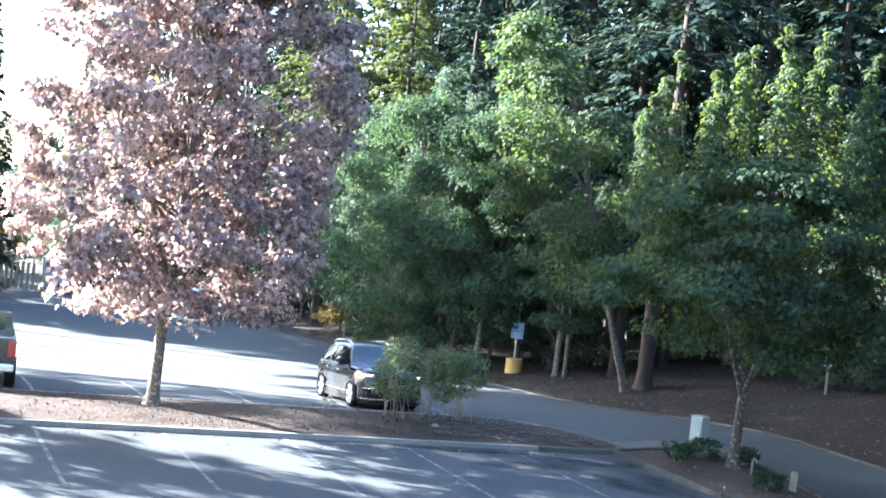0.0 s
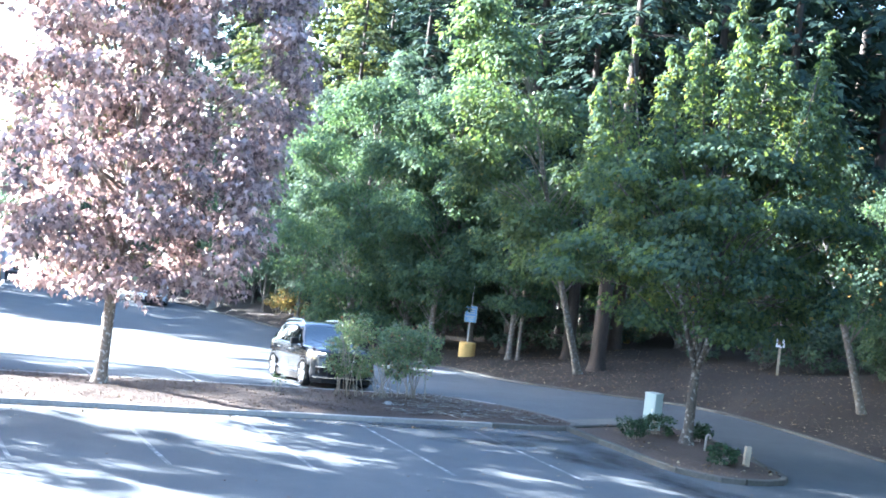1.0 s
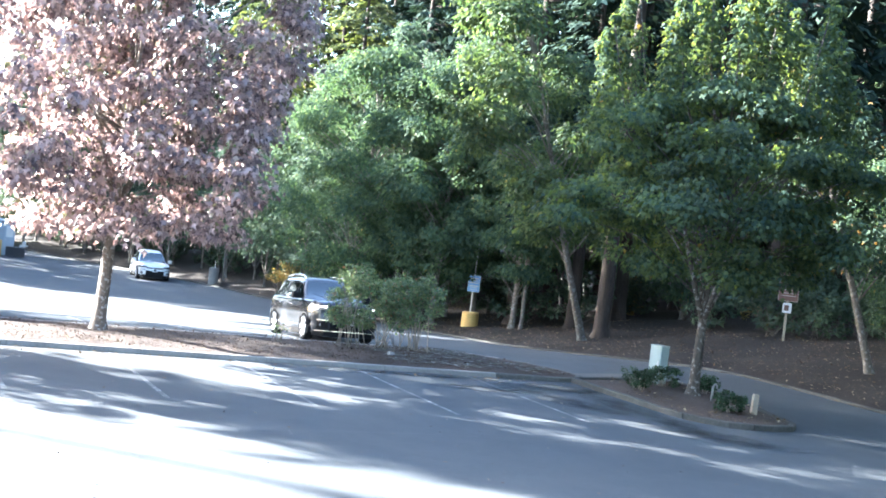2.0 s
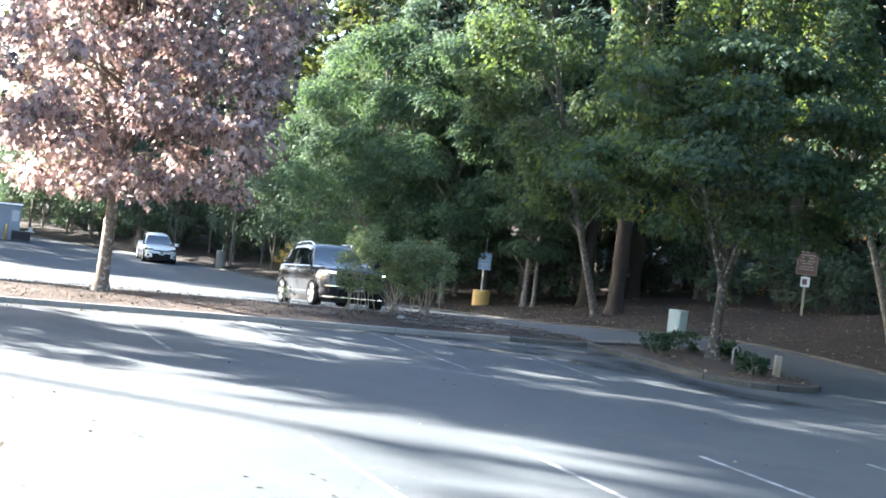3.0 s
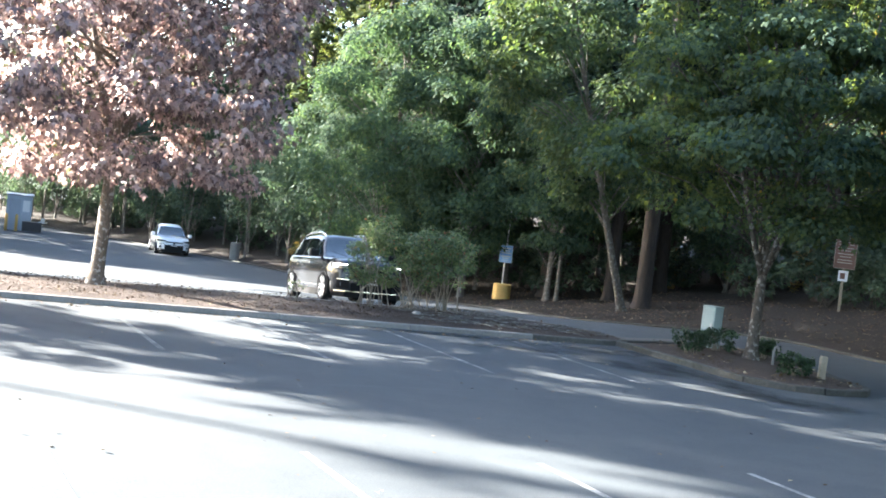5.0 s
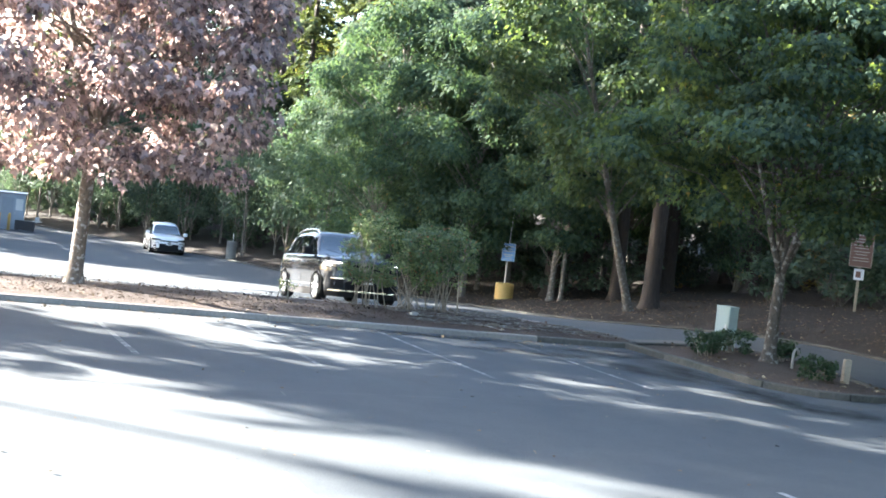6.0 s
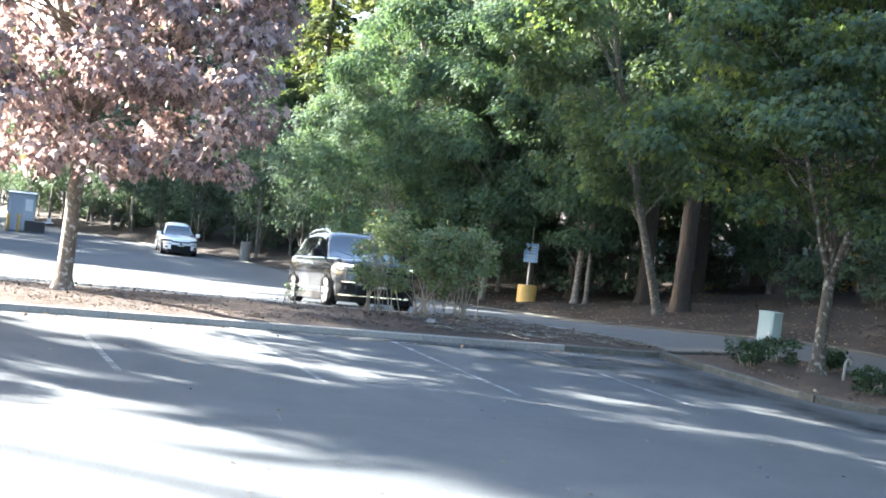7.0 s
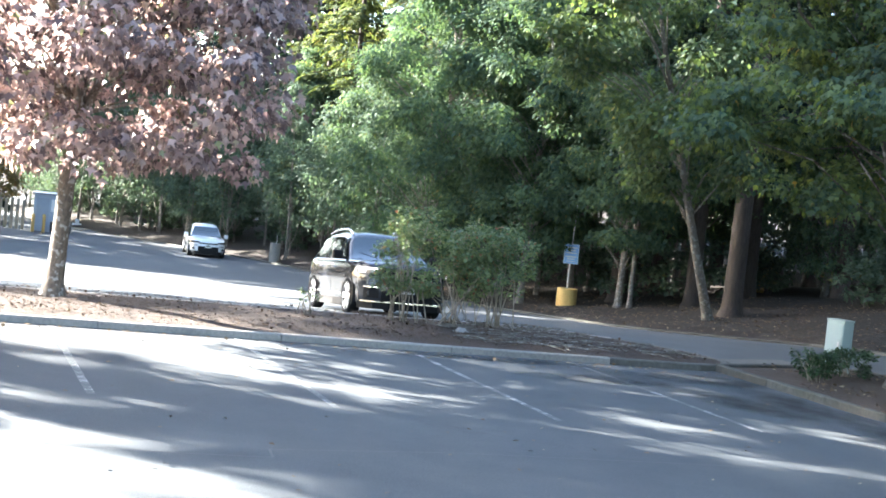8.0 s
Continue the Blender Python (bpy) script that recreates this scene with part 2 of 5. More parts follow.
# ---- plan ----
ROW = Vector((0.9455, 0.3256))       # along the row of stalls
DEEP = Vector((-0.3256, 0.9455))     # from the aisle over the kerb
FALL = [(-400, 0.0), (33.7, 0.0), (36, -0.1), (38, -0.26), (41, -0.52), (45, -0.86), (54, -1.45), (62, -1.8), (75, -2.1), (100, -2.5), (130, -2.7), (900, -2.7)]
WOOD_KERB = [(22, -60), (21, 0), (19, 14), (16.4, 24), (14.4, 30.2), (13.0, 33.5), (12.3, 35.5), (11.2, 38.3), (9.4, 41.4), (7.2, 44.2), (5.1, 46.6), (3.2, 51), (1.7, 55.2), (-0.8, 60), (-4, 65.5), (-7.3, 70.8), (-11.5, 77.5), (-17.5, 84), (-22.6, 89), (-29, 96.5), (-35, 104), (-40, 114), (-43, 130), (-44, 170)]
LEFT_EDGE = [(-62, -60), (-62, 40), (-48, 60), (-27, 77), (-30.5, 92), (-37, 101), (-44, 112), (-48, 130), (-49, 170)]


def plan(e, d):
    """Plan place from metres along the stall row and metres deep."""
    p = ROW * e + DEEP * d
    return p.x, p.y


def road_z(x, y):
    d = np.asarray(x) * DEEP.x + np.asarray(y) * DEEP.y
    return np.interp(d, [k[0] for k in FALL], [k[1] for k in FALL])


def smooth_line(points, step):
    """Points every step metres along a rounded line through the given ones."""
    p = np.array(points, float)
    s = np.r_[0, np.cumsum(np.hypot(*np.diff(p, axis=0).T))]
    at = np.linspace(0, s[-1], max(2, int(s[-1] / step)) + 1)
    q = np.c_[np.interp(at, s, p[:, 0]), np.interp(at, s, p[:, 1])]
    w = max(1, int(2.0 / step))
    for _ in range(3):
        r = q.copy()
        for k in range(w, len(q) - w):
            r[k] = q[k - w:k + w + 1].mean(axis=0)
        q = r
    return q


def off_line(x, y, line):
    """Signed metres from a line that runs away from the viewer: positive to its right."""
    x, y = np.asarray(x, float).ravel(), np.asarray(y, float).ravel()
    best, side = np.full(x.shape, 1e9), np.zeros(x.shape)
    for (ax, ay), (bx, by) in zip(line[:-1], line[1:]):
        ux, uy = bx - ax, by - ay
        t = np.clip(((x - ax) * ux + (y - ay) * uy) / (ux * ux + uy * uy), 0, 1)
        dx, dy = x - ax - t * ux, y - ay - t * uy
        d = np.hypot(dx, dy)
        near = d < best
        best[near], side[near] = d[near], np.sign(dx * uy - dy * ux)[near]
    return best * np.where(side == 0, 1, side)


def lump(x, y, size, seed=0.0):
    """Soft unevenness without any table."""
    x, y = np.asarray(x) / size, np.asarray(y) / size
    return (np.sin(1.7 * x + 2.3 * y + seed) + np.sin(2.9 * x - 1.3 * y + 1.7 * seed) + np.sin(-1.1 * x + 3.7 * y + 0.6 * seed)) / 3


def bank_z(x, y):
    s = np.clip(off_line(x, y, WOOD_KERB), 0, None)
    rise = 0.06 + 0.13 * np.minimum(s, 12) + 0.07 * np.clip(s - 12, 0, 45)
    return road_z(np.asarray(x).ravel(), np.asarray(y).ravel()) + rise + 0.10 * np.minimum(s, 3) / 3 * lump(x, y, 2.6, 0.4).ravel()


def ground_at(x, y):
    """Height of the walked surface at one place: wood bank or asphalt."""
    if off_line(x, y, WOOD_KERB)[0] > 0:
        return float(bank_z(x, y)[0])
    return float(road_z(x, y))


def mesh_object(name, verts, faces, material, smooth=True):
    me = bpy.data.meshes.new(name)
    me.from_pydata([tuple(v) for v in verts], [], faces)
    me.materials.append(material)
    if smooth:
        me.polygons.foreach_set("use_smooth", [True] * len(me.polygons))
    me.update()
    return new(name, me)


def grid_faces(n, m):
    return [(i * m + j, i * m + j + 1, (i + 1) * m + j + 1, (i + 1) * m + j) for i in range(n - 1) for j in range(m - 1)]


# one sheet of earth to the horizon, rising as a bank under the wood
gx = np.r_[-3000, -1500, -700, -350, -200, np.arange(-140, -50, 6.0), np.arange(-50, 45, 1.0), np.arange(45, 120, 6.0), 160, 260, 500, 1000, 2000, 3000]
gy = np.r_[-3000, -1500, -700, -300, -150, np.arange(-90, 10, 8.0), np.arange(10, 110, 1.0), np.arange(110, 220, 6.0), 260, 400, 800, 1600, 3000]
X, Y = np.meshgrid(gx, gy)
wood_side = off_line(X, Y, WOOD_KERB)
left_side = off_line(X, Y, LEFT_EDGE)
Z = road_z(X.ravel(), Y.ravel()) - 0.25
Z = np.where(wood_side > 0.4, bank_z(X, Y), Z)
Z = np.where((left_side < -0.4) & (wood_side < 0), road_z(X.ravel(), Y.ravel()) + 0.03 + 0.05 * np.clip(-left_side, 0, 20), Z)
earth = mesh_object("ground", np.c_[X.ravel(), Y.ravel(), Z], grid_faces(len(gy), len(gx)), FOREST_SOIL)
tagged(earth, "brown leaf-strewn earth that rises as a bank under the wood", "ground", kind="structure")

# asphalt of the lot and the access road, one sheet
right_line = smooth_line(WOOD_KERB, 1.0)
n_rows = len(right_line)
left_line = smooth_line(LEFT_EDGE, 1.0)
left_line = left_line[np.linspace(0, len(left_line) - 1, n_rows).astype(int)]
across = np.r_[0, np.linspace(0.004, 1, 70)]
verts = []
for r, l in zip(right_line, left_line):
    p = r[None] + across[:, None] * (l - r)[None]
    verts.append(np.c_[p, road_z(p[:, 0], p[:, 1])])
lot = mesh_object("parking_lot", np.concatenate(verts), grid_faces(n_rows, len(across)), ASPHALT)
tagged(lot, "worn grey asphalt of a parking lot and its access road", "asphalt", kind="structure")


def part(name, bm, material, parent, label="", smooth=False):
    me = bpy.data.meshes.new(name)
    bm.to_mesh(me)
    bm.free()
    me.materials.append(material)
    if smooth:
        me.polygons.foreach_set("use_smooth", [True] * len(me.polygons))
    ob = new(name, me)
    ob.parent = parent
    if label:
        ob["label"] = label
    return ob


def thing(name, m, label, category, group="", kind=""):
    ob = new(name)
    ob.matrix_world = m
    return tagged(ob, label, category, group, kind)


def add_box(bm, x0, x1, y0, y1, z0, z1, bevel=0.0, m=None):
    r = bmesh.ops.create_cube(bm, size=1.0)
    vs = r["verts"]
    for v in vs:
        v.co = Vector(((x0 + x1) / 2 + v.co.x * (x1 - x0), (y0 + y1) / 2 + v.co.y * (y1 - y0), (z0 + z1) / 2 + v.co.z * (z1 - z0)))
        if m:
            v.co = m @ v.co
    if bevel:
        bmesh.ops.bevel(bm, geom=list({e for v in vs for e in v.link_edges}), offset=bevel, segments=2, profile=0.7, affect="EDGES")
    return bm


def box(*args, **kw):
    return add_box(bmesh.new(), *args, **kw)


def lathe(profile, sides=20, m=None):
    """A turned body from (radius, height) pairs round z."""
    bm = bmesh.new()
    rings = []
    for r, z in profile:
        if r < 1e-5:
            rings.append([bm.verts.new((0, 0, z))])
        else:
            rings.append([bm.verts.new((r * math.cos(2 * math.pi * k / sides), r * math.sin(2 * math.pi * k / sides), z)) for k in range(sides)])
    for a, b in zip(rings[:-1], rings[1:]):
        for k in range(sides):
            q = [a[k % len(a)], a[(k + 1) % len(a)], b[(k + 1) % len(b)], b[k % len(b)]]
            q = list(dict.fromkeys(q))
            if len(q) > 2:
                bm.faces.new(q)
    if m:
        bm.transform(m)
    bmesh.ops.recalc_face_normals(bm, faces=bm.faces)
    return bm


def tube(points, radii, sides=7, bm=None):
    """A tapered limb through points."""
    bm = bm or bmesh.new()
    pts = [Vector(p) for p in points]
    last = None
    for k, (p, r) in enumerate(zip(pts, radii)):
        way = (pts[min(k + 1, len(pts) - 1)] - pts[max(k - 1, 0)]).normalized()
        side = way.cross(Vector((0.31, 0.95, 0.05))).normalized()
        up = side.cross(way)
        ring = [bm.verts.new(p + (side * math.cos(a) + up * math.sin(a)) * r) for a in (2 * math.pi * j / sides for j in range(sides))]
        if last:
            for j in range(sides):
                bm.faces.new((last[j], last[(j + 1) % sides], ring[(j + 1) % sides], ring[j]))
        else:
            bm.faces.new(ring[::-1])
        last = ring
    bm.faces.new(last)
    return bm


def flat_outline(points, z, thick, bevel=0.0):
    """A slab from a plan outline, its top at z."""
    bm = bmesh.new()
    f = bm.faces.new([bm.verts.new((x, y, z - thick)) for x, y in points])
    if f.normal.z < 0:
        f.normal_flip()
    r = bmesh.ops.extrude_face_region(bm, geom=[f])
    for v in r["geom"]:
        if isinstance(v, bmesh.types.BMVert):
            v.co.z += thick
    bmesh.ops.recalc_face_normals(bm, faces=bm.faces)
    return bm

# ---- plants ----
SMALL_LEAF = [(-0.33, 0.12, 0.03), (0.02, 1.05, -0.05), (0.3, 0.3, 0.05)]
OVAL_LEAF = [(0, 0, 0), (-0.34, 0.5, 0.06), (0, 1, -0.05), (0.34, 0.5, 0.06)]
LOBED_LEAF = [(0, 0, 0), (-0.52, 0.4, -0.03), (-0.17, 0.5, 0.05), (0, 1.05, -0.08), (0.17, 0.5, 0.05), (0.52, 0.4, -0.03)]


def leaf_cloud(name, centres, sizes, tips, normals, outline, material, parent, label=""):
    """One mesh of many leaves: each hangs from its centre towards tips and faces normals."""
    c, t, n = (np.asarray(a, float) for a in (centres, tips, normals))
    t = t / np.linalg.norm(t, axis=1, keepdims=True)
    side = np.cross(t, n)
    side /= np.linalg.norm(side, axis=1, keepdims=True) + 1e-9
    n = np.cross(side, t)
    o = np.array(outline)
    k, count = len(o), len(c)
    s = np.asarray(sizes, float)[:, None, None]
    v = c[:, None] + s * (o[None, :, :1] * side[:, None] + o[None, :, 1:2] * t[:, None] + o[None, :, 2:] * n[:, None])
    me = bpy.data.meshes.new(name)
    me.vertices.add(count * k)
    me.vertices.foreach_set("co", v.astype(np.float32).ravel())
    me.loops.add(count * k)
    me.loops.foreach_set("vertex_index", np.arange(count * k, dtype=np.int32))
    me.polygons.add(count)
    me.polygons.foreach_set("loop_start", np.arange(count, dtype=np.int32) * k)
    me.materials.append(material)
    me.update(calc_edges=True)
    ob = new(name, me)
    ob.parent = parent
    if label:
        ob["label"] = label
    return ob


def unit(rng, count):
    v = rng.normal(size=(count, 3))
    return v / np.linalg.norm(v, axis=1, keepdims=True)


def clump_leaves(rng, clumps, radius, per, size, flat=0.65, droop=0.8, loose=0.45, up=0.5):
    """Leaves in clumps: centres, sizes, tips and normals."""
    c = np.repeat(clumps, per, axis=0)
    r = np.repeat(radius, per)
    out = unit(rng, len(c))
    depth = rng.random(len(c)) ** 0.45
    p = c + out * (r * depth)[:, None] * np.array([1, 1, flat])
    tips = out * np.array([1, 1, 0.4]) + 0.5 * unit(rng, len(c)) + np.array([0, 0, -droop])
    normals = out * 0.8 + np.array([0, 0, up]) + loose * unit(rng, len(c))
    return p, size * (0.65 + 0.7 * rng.random(len(c))), tips, normals


def crown_points(rng, count, envelope, low, high, inner=0.35):
    """Clump centres under an outline: envelope(h) is the radius at share h of the height; a few stand inside."""
    out = []
    while len(out) < count:
        h, a = rng.random(), rng.random() * 2 * math.pi
        r = envelope(h) * (0.82 + 0.22 * math.sin(3 * a + 5 * h) * math.sin(2 * a - 7 * h)) * (1.0 if rng.random() > inner else rng.random() ** 0.6)
        r *= 0.86 + 0.2 * rng.random()
        if rng.random() < 0.35 + 0.65 * envelope(h) / 1.0 / max(envelope(0.2), envelope(0.4), envelope(0.6)):
            out.append((r * math.cos(a), r * math.sin(a), low + (high - low) * h))
    return np.array(out)


def limb_lines(rng, fork, clumps, thick, share, lowest=0.0):
    """Limbs that leave the stem below each clump and bend up to it: points and radii."""
    pick = clumps[rng.random(len(clumps)) < share]
    for c in pick:
        r = math.hypot(c[0] - fork(c[2])[0], c[1] - fork(c[2])[1])
        start = Vector(fork(min(max(c[2] - 0.75 * r - 0.3, lowest + (2.4 * rng.random() if lowest else 0)), max(c[2] - 0.1, lowest))))
        end = Vector(c)
        mid = start.lerp(end, 0.5) + Vector((0, 0, 0.12 * r)) + Vector(unit(rng, 1)[0]) * 0.08 * r
        w = thick * (0.55 + 0.5 * rng.random())
        yield [start, start.lerp(mid, 0.5), mid, end], [w, w * 0.75, w * 0.5, w * 0.15]


def stem_line(height, lean=(0, 0), bend=0.0, seed=0.0):
    """A stem: a place at each height."""
    def at(z):
        h = z / height
        return (lean[0] * h + bend * math.sin(3.1 * h + seed) * h, lean[1] * h + bend * math.cos(2.3 * h + seed) * h, z)
    return at


def stem(at, height, r0, r1, sides=12, flare=1.45, base=-0.25):
    bm = bmesh.new()
    zs = [base, 0.0, 0.12, 0.35, 0.8] + [0.8 + (height - 0.8) * k / 12 for k in range(1, 13)]
    rs = [r0 * flare * 1.1, r0 * flare, r0 * (0.5 + flare / 2), r0 * 1.08, r0] + [r0 + (r1 - r0) * k / 12 for k in range(1, 13)]
    return tube([at(max(z, 0))[:2] + (z,) for z in zs], rs, sides, bm)


def broadleaf(name, m, label, seed, height, low, spread, envelope, leaf_mat, bark, outline, clumps, per, size, clump_r, trunk_r, lean=(0, 0), bend=0.15, share=0.3, inner=0.35, droop=0.8, group="", forks=0, fork_z=1.5, leaders=(), near=False, stop=0.9, loose=0.45, up=0.5, flare=1.45, shift=(0, 0), flat=0.65, boughs=0):
    """A broadleaf tree. leaders: upright shoots (x, y, from, to) above the crown. boughs: how many tiers the leaves gather on. near: each limb is a part of its own."""
    rng = np.random.default_rng(seed)
    t = thing(name, m, label, "tree", group)
    at = stem_line(height, lean, bend, seed)
    trunk = stem(at, height * stop, trunk_r, trunk_r * 0.12 if stop > 0.5 else trunk_r * 0.75, flare=flare)
    c = crown_points(rng, clumps, lambda h: spread * envelope(h), low, height, inner)
    if boughs:
        ends = crown_points(rng, boughs, lambda h: spread * 0.97 * envelope(h), low, height, 0.2)
        gap = np.linalg.norm((c[:, None] - ends[None]) * np.array([1, 1, 1.5]), axis=2)
        c += (ends[gap.argmin(axis=1)] - c) * np.array([0.3, 0.3, 0.62])
    c[:, :2] += np.array([at(z)[:2] for z in c[:, 2]]) + np.outer((c[:, 2] / height) ** 2, shift)
    rest = bmesh.new()
    arms = []
    for k in range(forks):
        a = 2 * math.pi * (k + 0.3 * rng.random()) / forks
        s = Vector(at(fork_z + 0.25 * rng.random()))
        e = s + Vector((math.cos(a) * spread * 0.4, math.sin(a) * spread * 0.4, height * 0.45))
        q = s + Vector((math.cos(a) * 0.3, math.sin(a) * 0.3, 0.7))
        arms.append(([s, q, q.lerp(e, 0.45) + Vector((0, 0, 0.3)), e], [trunk_r * 0.6, trunk_r * 0.5, trunk_r * 0.33, trunk_r * 0.1]))
    extra, small = [], []
    for x, y, z0, z1 in leaders:
        arms.append(([Vector(at(max(fork_z + 0.4, z0 * 0.6))), Vector((x * 0.8, y * 0.8, z0)), Vector((x, y, z1 - 0.2))], [trunk_r * 0.35, trunk_r * 0.2, 0.012]))
        for k in range(9):
            h = k / 8
            extra.append((x + 0.12 * rng.normal(), y + 0.12 * rng.normal(), z0 + (z1 - z0) * h))
            small.append(0.46 * (1 - h) + 0.12)
    arms += list(limb_lines(rng, at, c, trunk_r * 0.28, share, fork_z + 0.3 if forks else 0.0))
    part("trunk", trunk, bark, t, smooth=True)
    for pts, radii in arms:
        if near:
            part("limb", tube(pts, radii, 7), bark, t, smooth=True)
        else:
            tube(pts, radii, 5, rest)
    if near:
        rest.free()
    else:
        tagged(part("branchwork", rest, bark, t, smooth=True), kind="stuff")
    radius = clump_r * (0.6 + 0.75 * rng.random(len(c)))
    cloud = clump_leaves(rng, c, radius, per, size, flat, droop, loose, up)
    if extra:
        more = clump_leaves(rng, np.array(extra), np.array(small), int(per * 1.15), size, 1.0, droop, loose, up)
        cloud = tuple(np.concatenate(ab) for ab in zip(cloud, more))
    leaf_cloud("crown", *cloud, outline, leaf_mat, t)
    return t


def conifer(name, m, label, seed, height, spread, low, leaf_mat, branches=205, sprays=34, size=0.54, trunk_r=0.3, group="", wide=0.29):
    """A fir: a straight stem and drooping limbs hung with flat sprays, ragged in outline."""
    rng = np.random.default_rng(seed)
    t = thing(name, m, label, "tree", group)
    at = stem_line(height, (0.3 * rng.normal(), 0.3 * rng.normal()), 0.12, seed)
    bm = stem(at, height, trunk_r, 0.03, 10)
    cen, tip, nor, siz = [], [], [], []
    for k in range(branches):
        h = (k + rng.random()) / branches
        h = h ** 0.9
        z = low + (height - low - 0.3) * h
        length = spread * (1 - h) ** 0.75 * (0.55 + 0.6 * rng.random()) + 0.35
        a = rng.random() * 2 * math.pi
        way = np.array([math.cos(a), math.sin(a), 0.0])
        s = np.array(at(z))
        sag = 0.16 + 0.22 * rng.random() + 0.15 * (1 - h)
        f = np.sqrt(rng.random(sprays))
        f = 0.15 + 0.85 * f
        p = s + f[:, None] * length * way + np.array([0, 0, 1.0]) * (0.18 * f * length - sag * length * f ** 2)[:, None]
        cross = np.array([-way[1], way[0], 0.0])
        lat = rng.uniform(-1, 1, sprays)
        p += cross * (lat * 0.24 * length * (1.05 - f))[:, None] + rng.normal(size=(sprays, 3)) * 0.06
        d = way * 0.7 + cross * lat[:, None] * 0.9 + np.array([0, 0, -0.45]) + 0.35 * unit(rng, sprays)
        cen.append(p), tip.append(d), nor.append(np.array([0, 0, 1.0]) + 0.45 * unit(rng, sprays)), siz.append(size * (0.6 + 0.7 * rng.random(sprays)) * (0.6 + 0.4 * (1 - h)))
        if k % 4 == 0 and h < 0.9:
            w = 0.035 * length ** 0.5
            e = s + length * 0.8 * way + np.array([0, 0, 0.18 * 0.8 * length - sag * length * 0.64])
            tube([s, s + (e - s) * 0.5 + np.array([0, 0, 0.06 * length]), e], [w, w * 0.7, w * 0.2], 4, bm)
    part("trunk", bm, BARK_FIR, t, smooth=True)
    spray = [(-wide, 0.1, 0.02), (0, 1, -0.08), (wide, 0.1, 0.02)]
    leaf_cloud("crown", np.concatenate(cen), np.concatenate(siz), np.concatenate(tip), np.concatenate(nor), spray, leaf_mat, t)
    return t


def shrub(name, m, label, seed, width, height, bare, leaf_mat, count, size, stems=9, outline=OVAL_LEAF, group="", spread=1.0, near=True):
    """A shrub: several thin stems from the ground and a loose leafy top."""
    rng = np.random.default_rng(seed)
    t = thing(name, m, label, "shrub", group)
    bm = bmesh.new()
    n = max(6, int(count / (85 if bare > 0.5 else 45)))
    a, r = rng.random(n) * 2 * math.pi, np.sqrt(rng.random(n)) * width / 2 * 0.9
    h = bare + (height - bare) * rng.random(n) ** 0.8
    c = np.c_[r * np.cos(a), r * np.sin(a), h * (1 - 0.28 * (2 * r / width) ** 2)]
    for k in range(stems):
        b = 2 * math.pi * rng.random()
        q = 0.16 * width * rng.random() * spread
        e = c[rng.integers(n)]
        s = Vector((q * math.cos(b), q * math.sin(b), -0.05))
        w = 0.007 + 0.009 * rng.random()
        mid = s.lerp(Vector(e), 0.5) + Vector((0.05 * rng.normal(), 0.05 * rng.normal(), 0.1))
        if near:
            part("stem", tube([s, mid, Vector(e)], [w, w * 0.8, w * 0.3], 5), TWIG, t, smooth=True)
        else:
            tube([s, mid, Vector(e)], [w, w * 0.8, w * 0.3], 5, bm)
    if near:
        bm.free()
    else:
        tagged(part("stem_tangle", bm, BARK_ALDER, t, smooth=True), kind="stuff")
    leaf_cloud("foliage", *clump_leaves(rng, c, np.full(n, 0.19 * (width * 0.5 + height * 0.5) / 2 * 1.1), int(count / n), size, 0.8, 0.2), outline, leaf_mat, t)
    return t


def spot(x, y, turn=0.0, z=None, size=1.0):
    return pose(x, y, ground_at(x, y) if z is None else z, 0, 0, turn) @ Matrix.Scale(size, 4)


# the purple maple on the island, and its neighbour further along the row
broad = lambda h: float(np.interp(h, [0, 0.1, 0.22, 0.42, 0.62, 0.8, 0.92, 1.0], [0.62, 0.9, 1.0, 1.0, 0.92, 0.72, 0.48, 0.2]))
# its leaders sit mostly above view, added to shade the green maple
purple = broadleaf("purple_maple", pose(-6.95, 31.8, 0.1), "purple-leaved maple with pale spotted trunk on a mulched island", 11, 14.6, 2.5, 4.4, broad, LEAF_PURPLE, BARK_GREY, LOBED_LEAF, 620, 96, 0.16, 0.55, 0.15, (0.6, 0.0), 0.1, 0.25, inner=0.42, droop=1.5, loose=0.85, up=0.5, group="purple maples on the island", forks=4, fork_z=2.9, near=True, flare=2.0, shift=(0.1, 0.0), leaders=((-1.0, 1.2, 9.8, 14.4), (0.1, 2.0, 9.8, 14.0), (1.1, 2.8, 9.7, 13.2), (-2.0, 2.3, 9.7, 13.4), (0.6, 0.6, 10.0, 14.6), (-0.6, 3.2, 9.7, 12.8), (1.6, 1.2, 9.8, 13.8), (-1.2, -0.2, 10.0, 14.2), (0.4, -1.4, 9.9, 13.6)))
broadleaf("purple_maple", pose(-14.6, 27.9, 0.1), "thin-crowned purple-leaved maple further along the mulched island", 13, 9.5, 2.2, 2.9, broad, LEAF_PURPLE, BARK_GREY, LOBED_LEAF, 110, 84, 0.19, 0.5, 0.15, (0.3, 0.0), 0.1, 0.25, inner=0.25, droop=1.5, loose=0.6, up=0.15, group="purple maples on the island", forks=4, fork_z=2.6, near=True, flare=2.0)

